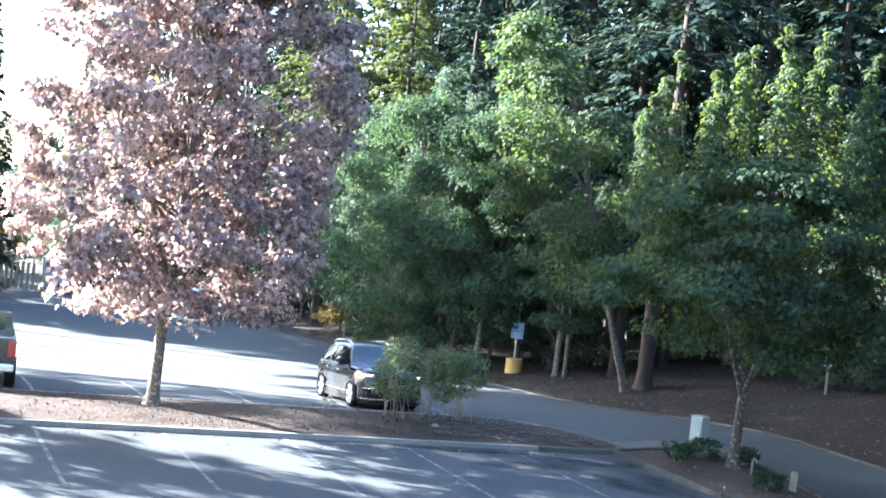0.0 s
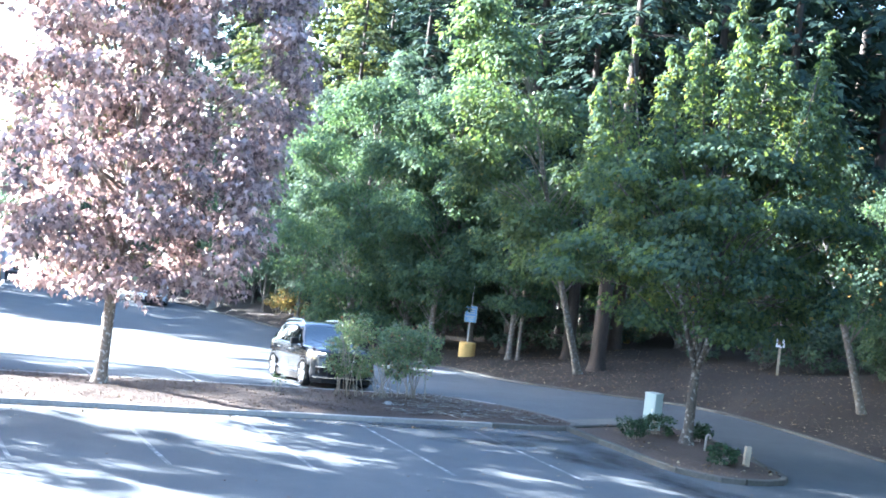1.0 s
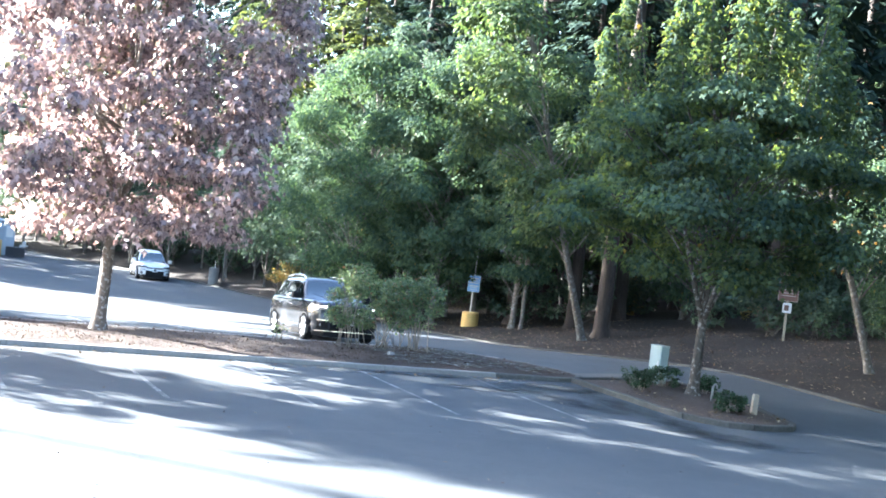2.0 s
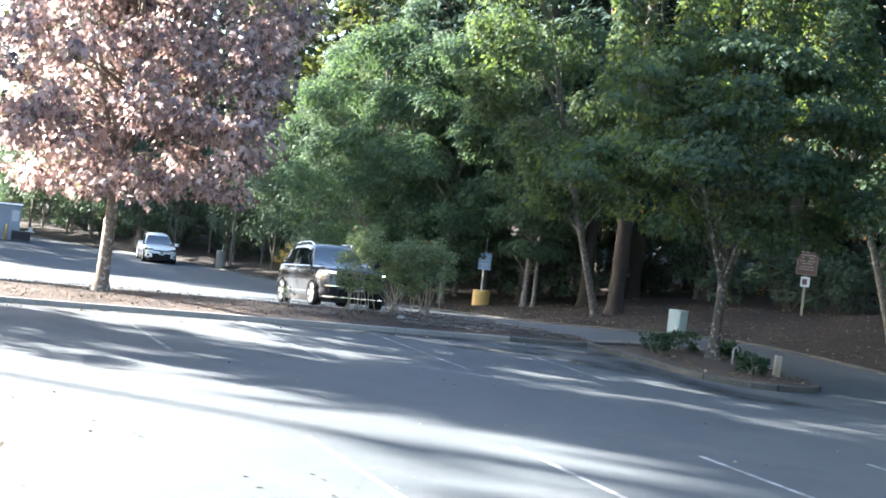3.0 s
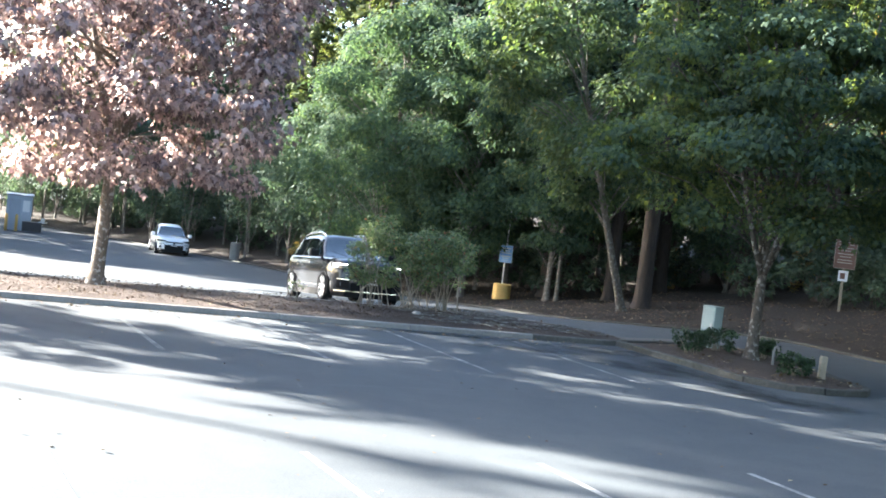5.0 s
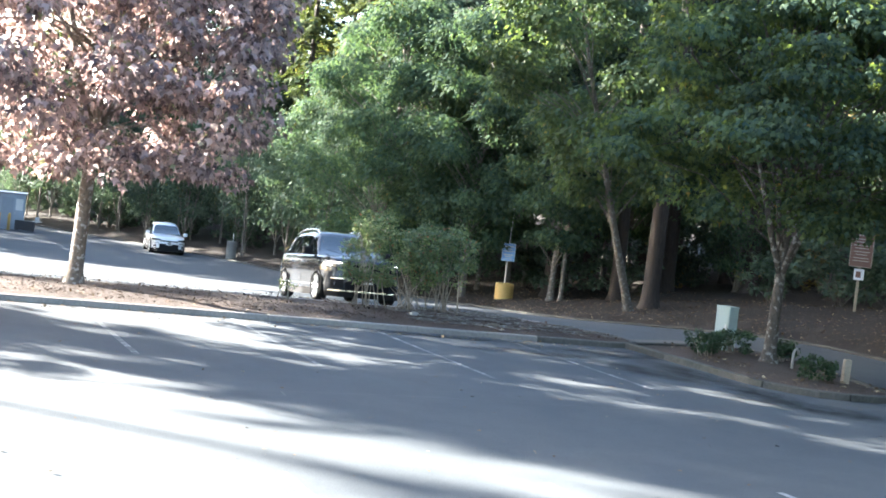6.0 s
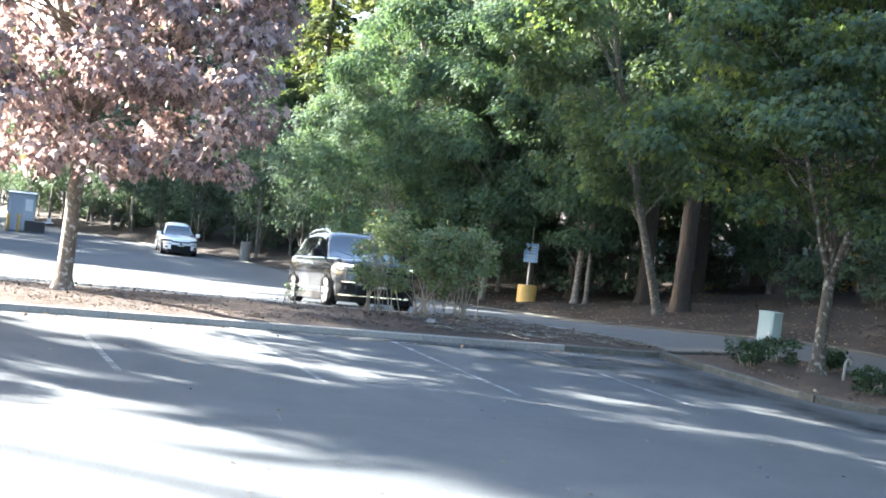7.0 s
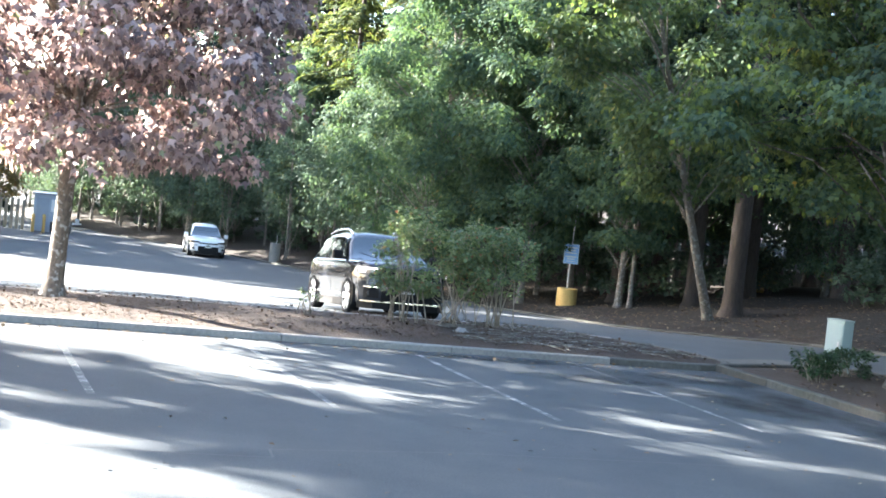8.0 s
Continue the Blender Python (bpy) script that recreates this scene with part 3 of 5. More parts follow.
# the green maple in the planter
spire = lambda h: float(np.interp(h, [0, 0.08, 0.25, 0.5, 0.72, 0.88, 1.0], [0.55, 0.88, 1.0, 0.97, 0.78, 0.5, 0.15]))
green = broadleaf("green_maple", pose(7.6, 32.3, 0.1), "green maple with a forked pale trunk in a kerbed planter", 23, 7.9, 3.0, 3.95, spire, LEAF_MAPLE, BARK_MAPLE, LOBED_LEAF, 380, 130, 0.125, 0.72, 0.125, (0.2, 0.0), 0.06, 0.2, droop=1.2, up=0.25, flare=1.8, boughs=60, forks=4, fork_z=1.65, leaders=((-2.4, 0.6, 7.2, 10.2), (-1.5, -0.5, 7.4, 9.7), (-0.6, 0.3, 8.2, 10.5), (0.1, -0.4, 8.4, 11.0), (0.55, 0.8, 8.2, 10.4), (1.15, 0.3, 8.0, 11.0), (2.3, -0.2, 7.4, 10.5), (1.8, 0.9, 7.4, 9.8), (-3.0, -0.4, 6.2, 8.9), (2.9, 0.4, 6.2, 8.8)), near=True, stop=0.7, flat=0.42)

# tall broadleaf trees along the kerb of the wood
full = lambda h: 0.55 + 1.0 * h if h < 0.42 else max(0.1, 1.0 - 0.9 * ((h - 0.42) / 0.58) ** 1.6)
alder = broadleaf("alder_tree", spot(-2.6, 63.0), "tall green alder with a full crown at the wood edge", 31, 13.4, 1.2, 4.8, full, LEAF_ALDER, BARK_ALDER, SMALL_LEAF, 400, 112, 0.165, 0.85, 0.16, (0.3, -0.8), 0.3, 0.2, boughs=44, group="trees at the wood edge")
alder_two = broadleaf("alder_tree", spot(3.2, 60.5), "tall green alder with a full crown at the wood edge", 37, 13.0, 2.5, 3.5, full, LEAF_ALDER, BARK_ALDER, SMALL_LEAF, 340, 108, 0.178, 0.75, 0.14, (-0.6, -1.0), 0.3, 0.25, boughs=36, group="trees at the wood edge")
thin_alder = broadleaf("alder_tree", spot(14.3, 39.4), "slender leaning alder with a bare lower trunk on the bank", 41, 9.5, 3.2, 2.4, full, LEAF_BANK, BARK_ALDER, LOBED_LEAF, 120, 90, 0.15, 0.6, 0.12, (-2.9, 0.3), 0.2, 0.3, group="trees at the wood edge")
leaning = broadleaf("alder_tree", spot(6.95, 50.0), "leaning pale-trunked alder on the wood bank", 43, 13.0, 3.5, 3.3, full, LEAF_SUNNY, BARK_ALDER, OVAL_LEAF, 240, 100, 0.16, 0.75, 0.145, (-4.4, -5.6), 0.2, 0.25, boughs=30, shift=(-1.3, -0.2), group="trees at the wood edge")
for x, y, turn, s, source in [(0.2, 61.5, 200, 0.9, alder), (1.3, 58.9, 60, 0.95, alder_two), (4.65, 55.6, 200, 0.85, alder_two), (-6.6, 76.0, 90, 0.9, alder_two), (-11, 84, 10, 0.85, alder_two), (-16.5, 90, 250, 0.75, alder_two), (12.4, 59.0, 20, 0.8, alder), (16.4, 61.5, 75, 0.9, alder_two), (8.6, 63.5, 310, 0.85, alder_two), (17.5, 36.5, 160, 0.75, alder_two), (18.5, 31.0, 100, 1.1, thin_alder), (17.5, 44.0, 280, 0.65, alder)]:
    copy_thing(source, spot(x, y, turn, None, s))

# broad maples on the east bank, which lean out over the access road
overhang = broadleaf("bank_maple", spot(18.3, 26.0), "broad green maple that leans out over the access road", 47, 12.5, 3.4, 5.4, full, LEAF_BANK, BARK_ALDER, OVAL_LEAF, 300, 44, 0.24, 0.85, 0.2, (-4.2, 0.4), 0.3, 0.2, group="maples on the east bank")
# copies mostly out of view, added to block sky light over the road
for x, y, turn, s in [(18.2, 20.5, 20, 1.1), (19.6, 14.0, -15, 1.15), (22.0, 35.5, 12, 1.0), (20.8, 30.0, 25, 0.95), (20.8, 7.0, 10, 1.15), (22.0, 0.0, 5, 1.2)]:
    copy_thing(overhang, spot(x, y, turn, None, s))
conifer("fir_tree", spot(7.75, 50.8), "tall dark fir with a thick bare lower trunk on the bank", 50, 27.0, 4.0, 12.5, LEAF_FIR, 220, 60, 0.38, 0.3, group="firs in the wood")
fir = conifer("fir_tree", spot(12.6, 57.5), "tall dark fir with a furrowed brown trunk in the wood", 51, 27.0, 4.2, 6.5, LEAF_FIR, group="firs in the wood")
far_fir = conifer("fir_tree", spot(30.0, 62.0), "tall dark fir of the deep rows and the unseen rows", 53, 26.0, 4.3, 3.0, LEAF_FIR, 130, 18, 1.15, group="firs in the wood")
fir_two = conifer("fir_tree", spot(14.6, 52.5), "tall dark fir with a furrowed brown trunk in the wood", 52, 23.0, 3.8, 5.5, LEAF_FIR, group="firs in the wood")
# firs that stand in the sun; their sunlit tone is in the spray colour
sunlit_fir = conifer("sunlit_fir_tree", spot(-8.5, 83), "tall fir with drooping sprays in a sunlit yellow-green at the wood edge", 54, 23.0, 3.6, 4.5, LEAF_FIR_SUNLIT, 220, 50, 0.42, 0.26, group="cedars at the wood edge")
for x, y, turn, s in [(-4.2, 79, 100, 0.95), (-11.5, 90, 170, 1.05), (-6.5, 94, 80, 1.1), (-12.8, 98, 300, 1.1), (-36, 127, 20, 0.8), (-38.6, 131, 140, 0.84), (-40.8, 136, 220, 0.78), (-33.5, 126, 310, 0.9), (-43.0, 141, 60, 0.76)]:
    copy_thing(sunlit_fir, spot(x, y, turn, None, s))
for x, y, turn, s in [(-0.5, 74.5, 230, 1.0), (3.4, 70.0, 20, 1.0), (1.5, 82, 150, 1.1), (6.6, 61.5, 130, 1.05), (9.5, 58.5, 310, 1.0), (4.89, 58.8, 60, 1.1), (-15, 99.5, 200, 1.0), (-18.5, 105.5, 250, 1.0), (-22, 113, 300, 1.0), (-15.5, 111, 350, 1.1), (-11, 104, 30, 1.1), (-25, 116, 70, 1.1), (-28, 121, 130, 1.15), (-31, 123, 10, 1.0)]:
    copy_thing(fir_two, spot(x, y, turn, None, s))
wood = random.Random(7)
placed = [(8.3, 50.8), (14.6, 52.5), (-2.6, 63), (3.2, 60.5), (0.2, 61.5), (6.9, 50), (10.5, 52.5), (17.5, 44), (17.5, 36.5), (14.3, 39.4), (14, 48), (-8.5, 83), (-4.2, 79), (-11.5, 90), (-0.5, 74.5), (3.4, 70)]
made = 0
while made < 33:
    x, y = wood.uniform(-34, 34), wood.uniform(26, 112)
    s = off_line(x, y, WOOD_KERB)[0]
    if not 4.5 < s < 30 or min(math.hypot(x - a, y - b) for a, b in placed) < 3.6:
        continue
    if x < -11 and y > 76:
        continue
    placed.append((x, y))
    copy_thing(wood.choice((fir, fir_two)), spot(x, y, wood.uniform(0, 360), None, wood.uniform(0.75, 1.1)))
    made += 1

# a second row that closes the gaps towards the sky
for k, (x, y) in enumerate([(19.5, 60), (23, 63), (26.5, 58), (22, 68), (27, 66), (31, 70), (17.5, 66)]):
    copy_thing(far_fir, spot(x, y, 61 * k, None, 1.15 + 0.03 * (k % 3)))

# slender young trees among the firs
slim = broadleaf("slender_tree", spot(4.0, 64.0), "slender pale-trunked young tree in the wood", 67, 12.5, 5.0, 1.7, full, LEAF_WOOD, BARK_ALDER, SMALL_LEAF, 60, 64, 0.2, 0.6, 0.09, (0.5, 0.2), 0.25, 0.15, group="slender trees in the wood")
wood = random.Random(43)
made = 0
while made < 16:
    x, y = wood.uniform(-12, 22), wood.uniform(32, 80)
    s = off_line(x, y, WOOD_KERB)[0]
    if x > 2.5 and y < 62:
        continue
    if 2.2 < s < 13 and min(math.hypot(x - a, y - b) for a, b in placed) > 1.2:
        placed.append((x, y))
        copy_thing(slim, spot(x, y, wood.uniform(0, 360), None, wood.uniform(0.7, 1.15)))
        made += 1

copy_thing(slim, spot(5.02, 55.3, 40, None, 0.9))
# deep rows that close the wood behind
for k in range(20):
    x, y = 44 - 2.4 * k, 42 + 3.5 * k + wood.uniform(-2, 2)
    copy_thing(far_fir, spot(x + wood.uniform(-1, 1), y, wood.uniform(0, 360), None, wood.uniform(1.1, 1.3)))

# lower trees along the far stretch of the road
low_tree = broadleaf("roadside_tree", spot(-21.5, 94.0), "low dark green tree with several bare stems", 61, 9.0, 2.2, 2.8, full, LEAF_WOOD, BARK_ALDER, SMALL_LEAF, 110, 48, 0.22, 0.9, 0.075, (0.3, 0.2), 0.3, 0.12, group="low trees by the far road", forks=3, fork_z=0.6)
wood = random.Random(29)
line = smooth_line(WOOD_KERB, 0.5)
far = line[(line[:, 1] > 66) & (line[:, 1] < 135)]
for k in range(0, len(far), 5):
    x, y = far[k]
    for away, s in ((wood.uniform(1.6, 2.6), wood.uniform(0.65, 0.95)), (wood.uniform(5.0, 7.5), wood.uniform(1.0, 1.35))) if k % 10 == 0 else ((wood.uniform(2.8, 4.2), wood.uniform(0.8, 1.1)),):
        copy_thing(low_tree, spot(x + away * 0.72 + wood.uniform(-0.4, 0.4), y + away * 0.69 + wood.uniform(-0.4, 0.4), wood.uniform(0, 360), None, s))

for k, (x, y) in enumerate([(13.0, 65.5), (16.2, 68.0), (19.6, 66.5), (23.0, 69.0), (11.0, 69.5), (26.5, 66.0), (14.8, 71.5), (21.0, 57.5)]):
    copy_thing(low_tree, spot(x, y, 65 * k, None, 1.15 + 0.05 * (k % 3)))
for k in range(22):
    x, y = far[(k * 6 + 3) % len(far)]
    away = wood.uniform(1.3, 4.5)
    copy_thing(slim, spot(x + away * 0.72, y + away * 0.69, wood.uniform(0, 360), None, wood.uniform(0.6, 0.85)))

# sunlit yellowing trees past the shed
tan_tree = broadleaf("yellowing_tree", spot(-33.3, 95.5), "small yellowing tree in full sun", 71, 7.0, 1.2, 2.4, full, LEAF_TAN, BARK_ALDER, OVAL_LEAF, 80, 80, 0.24, 0.7, 0.09, (0, 0), 0.3, 0.3, group="yellowing trees")
for x, y, turn, s in [(-36.5, 97.5, 90, 1.15), (-41, 101, 200, 1.1), (-33.5, 90.0, 310, 0.9), (-50, 120, 30, 1.2)]:
    copy_thing(tan_tree, spot(x, y, turn, None, s))

# unseen tall high-crowned firs, added west of the lot to throw the long shade
tall_fir = conifer("fir_tree", pose(-22, 31.2, 0), "tall fir with a long bare trunk, added unseen west of the lot", 57, 25.0, 3.2, 13.4, LEAF_FIR, 240, 26, 0.85, 0.085, group="firs west of the lot", wide=0.22)
for x, y, turn, s in [(-21.5, 13.5, 30, 1.0), (-25.5, 31.4, 140, 0.9), (-33, 28.9, 60, 1.3),
                      (-25, 45.0, 200, 0.84), (-24.5, 49.0, 120, 0.86), (-26.5, 53.0, 330, 0.88), (-28, 58.5, 330, 0.88), (-28.5, 64.5, 15, 0.84), (-33, 68.5, 210, 0.85)]:
    copy_thing(tall_fir, spot(x, y, turn, road_z(x, y), s))
# more unseen firs with lower crowns, added for shade on lot and road
for x, y, turn, s in [(-25.8, 32.0, 35, 0.74), (-31.5, 84, 10, 0.7), (-31.5, 74.5, 200, 0.8), (-31.5, 69.0, 150, 0.75), (-37, 74, 220, 0.9), (-36, 72.5, 290, 0.74), (-40, 79, 0, 1.0), (-46, 85, 60, 1.0), (-30.5, 69.2, 95, 0.93), (-29.0, 72.5, 15, 0.76), (-35.5, 70.5, 75, 0.7), (-33, 78, 190, 0.66), (-40, 84.5, 120, 0.8), (-42.5, 90, 220, 0.85), (-47, 97, 330, 0.9)]:
    copy_thing(far_fir, spot(x, y, turn, road_z(x, y), s))
# an unseen alder, added to shade the island mulch and shrubs
copy_thing(alder, spot(-25.2, 41.0, 75, road_z(-25.2, 41.0), 0.98))
# unseen broad high-crowned trees, added among them to keep the wood edge in shade
flat_top = lambda h: float(np.interp(h, [0, 0.15, 0.4, 0.75, 1.0], [0.5, 0.9, 1.0, 0.9, 0.45]))
high = broadleaf("high_crowned_tree", spot(-26.2, 45.8, 0, road_z(-26.2, 45.8), 1.17), "tall broadleaf tree with a high crown, added unseen west of the lot", 59, 20.3, 11.9, 3.9, flat_top, LEAF_WOOD, BARK_ALDER, OVAL_LEAF, 150, 60, 0.42, 0.95, 0.16, (0, 0), 0.3, 0.15, group="high-crowned trees west of the lot")
for k, y in enumerate((51.0, 56.2, 61.5)):
    copy_thing(high, spot(-26.4 - 0.5 * (k % 2), y, 70 * k, road_z(-26.4, y), (0.92, 0.89, 1.07)[k]))
# unseen as well: added to shade the trees along the far road
for k, (x, y) in enumerate([(-43.5, 95), (-44.5, 100.5), (-45, 106), (-46, 112), (-48, 118)]):
    copy_thing(high, spot(x, y, 80 * k, road_z(x, y), 1.0 + 0.02 * (k % 3)))
# a far belt of trees that closes the view along the access road
for k in range(8):
    copy_thing(far_fir, spot(-34 - 4.2 * k, 176 + 3 * (k % 3), 50 * k, -2.7, 0.55 + 0.04 * (k % 3)))
# unseen firs: added east to block sky, and behind the lot to close it
for k in range(18):
    x, y = (22.5, 25.5, 28.5)[k % 3], 25 - 3.3 * k
    copy_thing(far_fir, spot(x + wood.uniform(-1, 1), y, wood.uniform(0, 360), None, wood.uniform(0.9, 1.1)))
for x, y, turn in [(-30, -52, 0), (-12, -56, 70), (6, -54, 140), (20, -50, 210), (-48, -45, 120)]:
    copy_thing(far_fir, pose(x, y, 0, 0, 0, turn))

# the ragged shrubs at the end of the island, and low bushes in the planter
for k, (x, y, w, h) in enumerate([(-1.0, 34.0, 1.3, 2.35), (-0.15, 34.35, 1.35, 2.2), (0.65, 34.6, 1.4, 2.1)]):
    shrub("island_shrub", pose(x, y, 0.1), "leggy green shrub with reddish leaves and bare stems in mulch", 80 + k, w, h, 0.75, LEAF_SHRUB, 3300, 0.075, 16, group="shrubs at the island end", spread=2.2)
shrub("seedling", pose(-2.75, 33.3, 0.1), "small sparse seedling with thin bare stems in mulch", 88, 0.7, 0.6, 0.3, LEAF_SHRUB, 90, 0.06, 7, spread=2.0)
for k, (x, y, w, h) in enumerate([(6.25, 32.2, 1.0, 0.62), (7.0, 33.2, 1.0, 0.62), (7.9, 29.75, 0.78, 0.5), (8.05, 33.0, 0.7, 0.5)]):
    shrub("low_bush", pose(x, y, 0.1), "low rounded dark evergreen bush in the planter", 90 + k, w, h, 0.12, LEAF_BOX, 1500, 0.06, 8, group="low bushes in the planter")
# added bushes whose tan leaves stand for sunlit patches between the trunks
for k, (x, y, w, h) in enumerate([(-5.4, 72.6, 2.6, 1.9), (-3.6, 71.0, 2.2, 1.5), (-7.2, 74.6, 2.4, 1.6), (15.4, 57.2, 1.7, 2.7), (10.4, 61.5, 1.3, 1.7), (12.9, 59.5, 1.0, 1.3)]):
    shrub("sunlit_patch_bush", spot(x, y), "tan bush between the trunks, its leaf colour standing for a sunlit patch", 110 + k, w, h, 0.1, LEAF_TAN, 900, 0.15, 8, group="yellowed bushes at the wood edge")
# undergrowth of the wood
under = shrub("undergrowth_bush", spot(4.5, 62.5), "dark leafy undergrowth bush between the trunks", 101, 2.6, 2.2, 0.2, LEAF_WOOD, 1500, 0.19, 9, outline=SMALL_LEAF, group="undergrowth of the wood", near=False)
for k in range(26):
    x, y = far[(k * 5 + 2) % len(far)]
    away = 3.2 + 0.13 * (k * 7 % 20)
    copy_thing(under, spot(x + away * 0.72, y + away * 0.69, 47 * k, None, 0.75 + 0.02 * (k * 3 % 17)))
for k, (x, y) in enumerate([(4.5, 80.0), (8.0, 78.0), (11.5, 76.5), (15.0, 75.0), (18.5, 73.5), (22.0, 71.5), (25.5, 69.0), (6.0, 74.0), (28.5, 65.0)]):
    copy_thing(under, spot(x, y, 83 * k, None, 1.55 + 0.06 * (k % 3)))
made, wood = 0, random.Random(17)
while made < 46:
    x, y = wood.uniform(-34, 34), wood.uniform(26, 112)
    s = off_line(x, y, WOOD_KERB)[0]
    if (6.5 if y < 56 else 3.2) < s < (22 if y < 70 else 9):
        copy_thing(under, spot(x, y, wood.uniform(0, 360), None, wood.uniform(0.6, 1.25)))
        made += 1

# ---- kerbs and beds ----
PALE_METAL = plain("galvanised_steel", (0.55, 0.56, 0.57), 0.4, 0.8)
BLUE_SIGN = plain("faded_blue_sign", (0.30, 0.54, 0.86), 0.45)
WHITE_PAINT = plain("white_paint", (0.78, 0.78, 0.76), 0.5)
BROWN_SIGN = plain("brown_sign", (0.16, 0.085, 0.06), 0.5)
YELLOW = two_scale("chipped_yellow_paint", [(0.66, 0.41, 0.11), (0.74, 0.49, 0.16), (0.48, 0.3, 0.1)], 2.0, 20.0, 0.6, bump=0.2)
BOX_GREEN = plain("pale_green_cabinet_paint", (0.33, 0.41, 0.40), 0.5)
OLD_WOOD = two_scale("weathered_wood", [(0.29, 0.24, 0.175), (0.41, 0.35, 0.26), (0.16, 0.125, 0.085)], 1.5, 25.0, 0.85)
PALE_STONE = two_scale("pale_stone", [(0.2, 0.19, 0.175), (0.3, 0.29, 0.265), (0.14, 0.13, 0.12)], 3.0, 25.0, 0.85)


def kerb_stones(name, line, label, length=2.9, high=0.13, wide=0.16, mat=None, dirty_past=1e9):
    """A run of kerb stones, each a piece of its own, along a plan line."""
    run = thing(name, Matrix(), label, "kerb", kind="structure")
    p = np.array(line, float)
    s = np.r_[0, np.cumsum(np.hypot(*np.diff(p, axis=0).T))]
    count = max(1, round(s[-1] / length))
    cuts = np.linspace(0, s[-1], count + 1)
    for a, b in zip(cuts[:-1], cuts[1:]):
        at = np.linspace(a + 0.006, b - 0.006, max(2, int((b - a) / 0.5) + 1))
        q = np.c_[np.interp(at, s, p[:, 0]), np.interp(at, s, p[:, 1])]
        d = np.gradient(q, axis=0)
        d /= np.linalg.norm(d, axis=1, keepdims=True)
        nrm = np.c_[d[:, 1], -d[:, 0]]
        bm = bmesh.new()
        rings = []
        for (x, y), (nx, ny) in zip(q, nrm):
            z = float(road_z(x, y))
            w = wide / 2
            rings.append([bm.verts.new((x + nx * o, y + ny * o, z + h)) for o, h in ((-w, -0.2), (-w, high - 0.025), (-w + 0.03, high), (w - 0.02, high), (w, high - 0.02), (w, -0.2))])
        for r, t in zip(rings[:-1], rings[1:]):
            for k in range(6):
                bm.faces.new((r[k], r[(k + 1) % 6], t[(k + 1) % 6], t[k]))
        bm.faces.new(rings[0][::-1]), bm.faces.new(rings[-1])
        bmesh.ops.recalc_face_normals(bm, faces=bm.faces)
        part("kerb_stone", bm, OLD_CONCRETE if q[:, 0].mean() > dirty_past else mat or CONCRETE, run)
    return run


def bed(name, outline, label, top=0.1, crown=0.08, cell=0.35):
    """A mulch bed inside an outline: a lumpy sheet, highest in the middle."""
    o = np.array(outline)
    lo, hi = o.min(axis=0) - 0.1, o.max(axis=0) + 0.1
    xs, ys = np.arange(lo[0], hi[0], cell), np.arange(lo[1], hi[1], cell)
    bm = bmesh.new()
    closed = np.r_[o, o[:1]]

    def inside(x, y):
        hit = False
        for (ax, ay), (bx, by) in zip(closed[:-1], closed[1:]):
            if (ay > y) != (by > y) and x < (bx - ax) * (y - ay) / (by - ay) + ax:
                hit = not hit
        return hit
    f = bm.faces.new([bm.verts.new((x, y, 0)) for x, y in o])
    for axis, values in ((0, xs), (1, ys)):
        for v in values:
            co, no = ((v, 0, 0), (1, 0, 0)) if axis == 0 else ((0, v, 0), (0, 1, 0))
            bmesh.ops.bisect_plane(bm, geom=bm.verts[:] + bm.edges[:] + bm.faces[:], plane_co=co, plane_no=no)
    edge = [(np.array(a), np.array(b)) for a, b in zip(closed[:-1], closed[1:])]
    for v in bm.verts:
        q = np.array(v.co[:2])
        d = min(np.linalg.norm(q - a - (b - a) * np.clip((q - a) @ (b - a) / ((b - a) @ (b - a)), 0, 1)) for a, b in edge)
        v.co.z = float(road_z(*q)) + top + crown * min(1, d / 1.2) + 0.025 * min(1, d) * float(lump(q[0], q[1], 0.35, 2.0))
    bmesh.ops.recalc_face_normals(bm, faces=bm.faces)
    if sum(g.normal.z for g in bm.faces) < 0:
        bmesh.ops.reverse_faces(bm, faces=bm.faces)
    me = bpy.data.meshes.new(name)
    bm.to_mesh(me)
    bm.free()
    me.materials.append(SOIL)
    me.polygons.foreach_set("use_smooth", [True] * len(me.polygons))
    return tagged(new(name, me), label, "mulch bed", kind="structure")


ISLAND = [plan(e, d) for e, d in [(-30, 29.7), (15.0, 29.75), (15.5, 29.95), (15.75, 30.5), (15.45, 31.5), (14.7, 32.7), (13.8, 33.5), (12.8, 33.8), (-30, 33.8)]]
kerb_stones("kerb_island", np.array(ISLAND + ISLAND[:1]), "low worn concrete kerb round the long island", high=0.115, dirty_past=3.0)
bed("bed_island", ISLAND, "brown bark mulch on the long parking island")
PLANTER = [(4.75, 33.15), (5.15, 32.2), (5.75, 30.9), (6.35, 29.5), (6.85, 28.65), (7.5, 28.25), (8.3, 28.25), (9.0, 28.6), (9.25, 29.1), (9.2, 29.7), (8.9, 31.5), (8.5, 33.4), (8.0, 34.6), (7.2, 35.0), (6.3, 34.4), (5.4, 33.7)]
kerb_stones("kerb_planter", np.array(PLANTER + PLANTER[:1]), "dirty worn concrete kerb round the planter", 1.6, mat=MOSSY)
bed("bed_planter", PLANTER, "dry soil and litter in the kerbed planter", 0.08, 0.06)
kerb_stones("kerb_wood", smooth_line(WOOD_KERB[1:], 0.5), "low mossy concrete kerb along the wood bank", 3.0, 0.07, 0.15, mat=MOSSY)
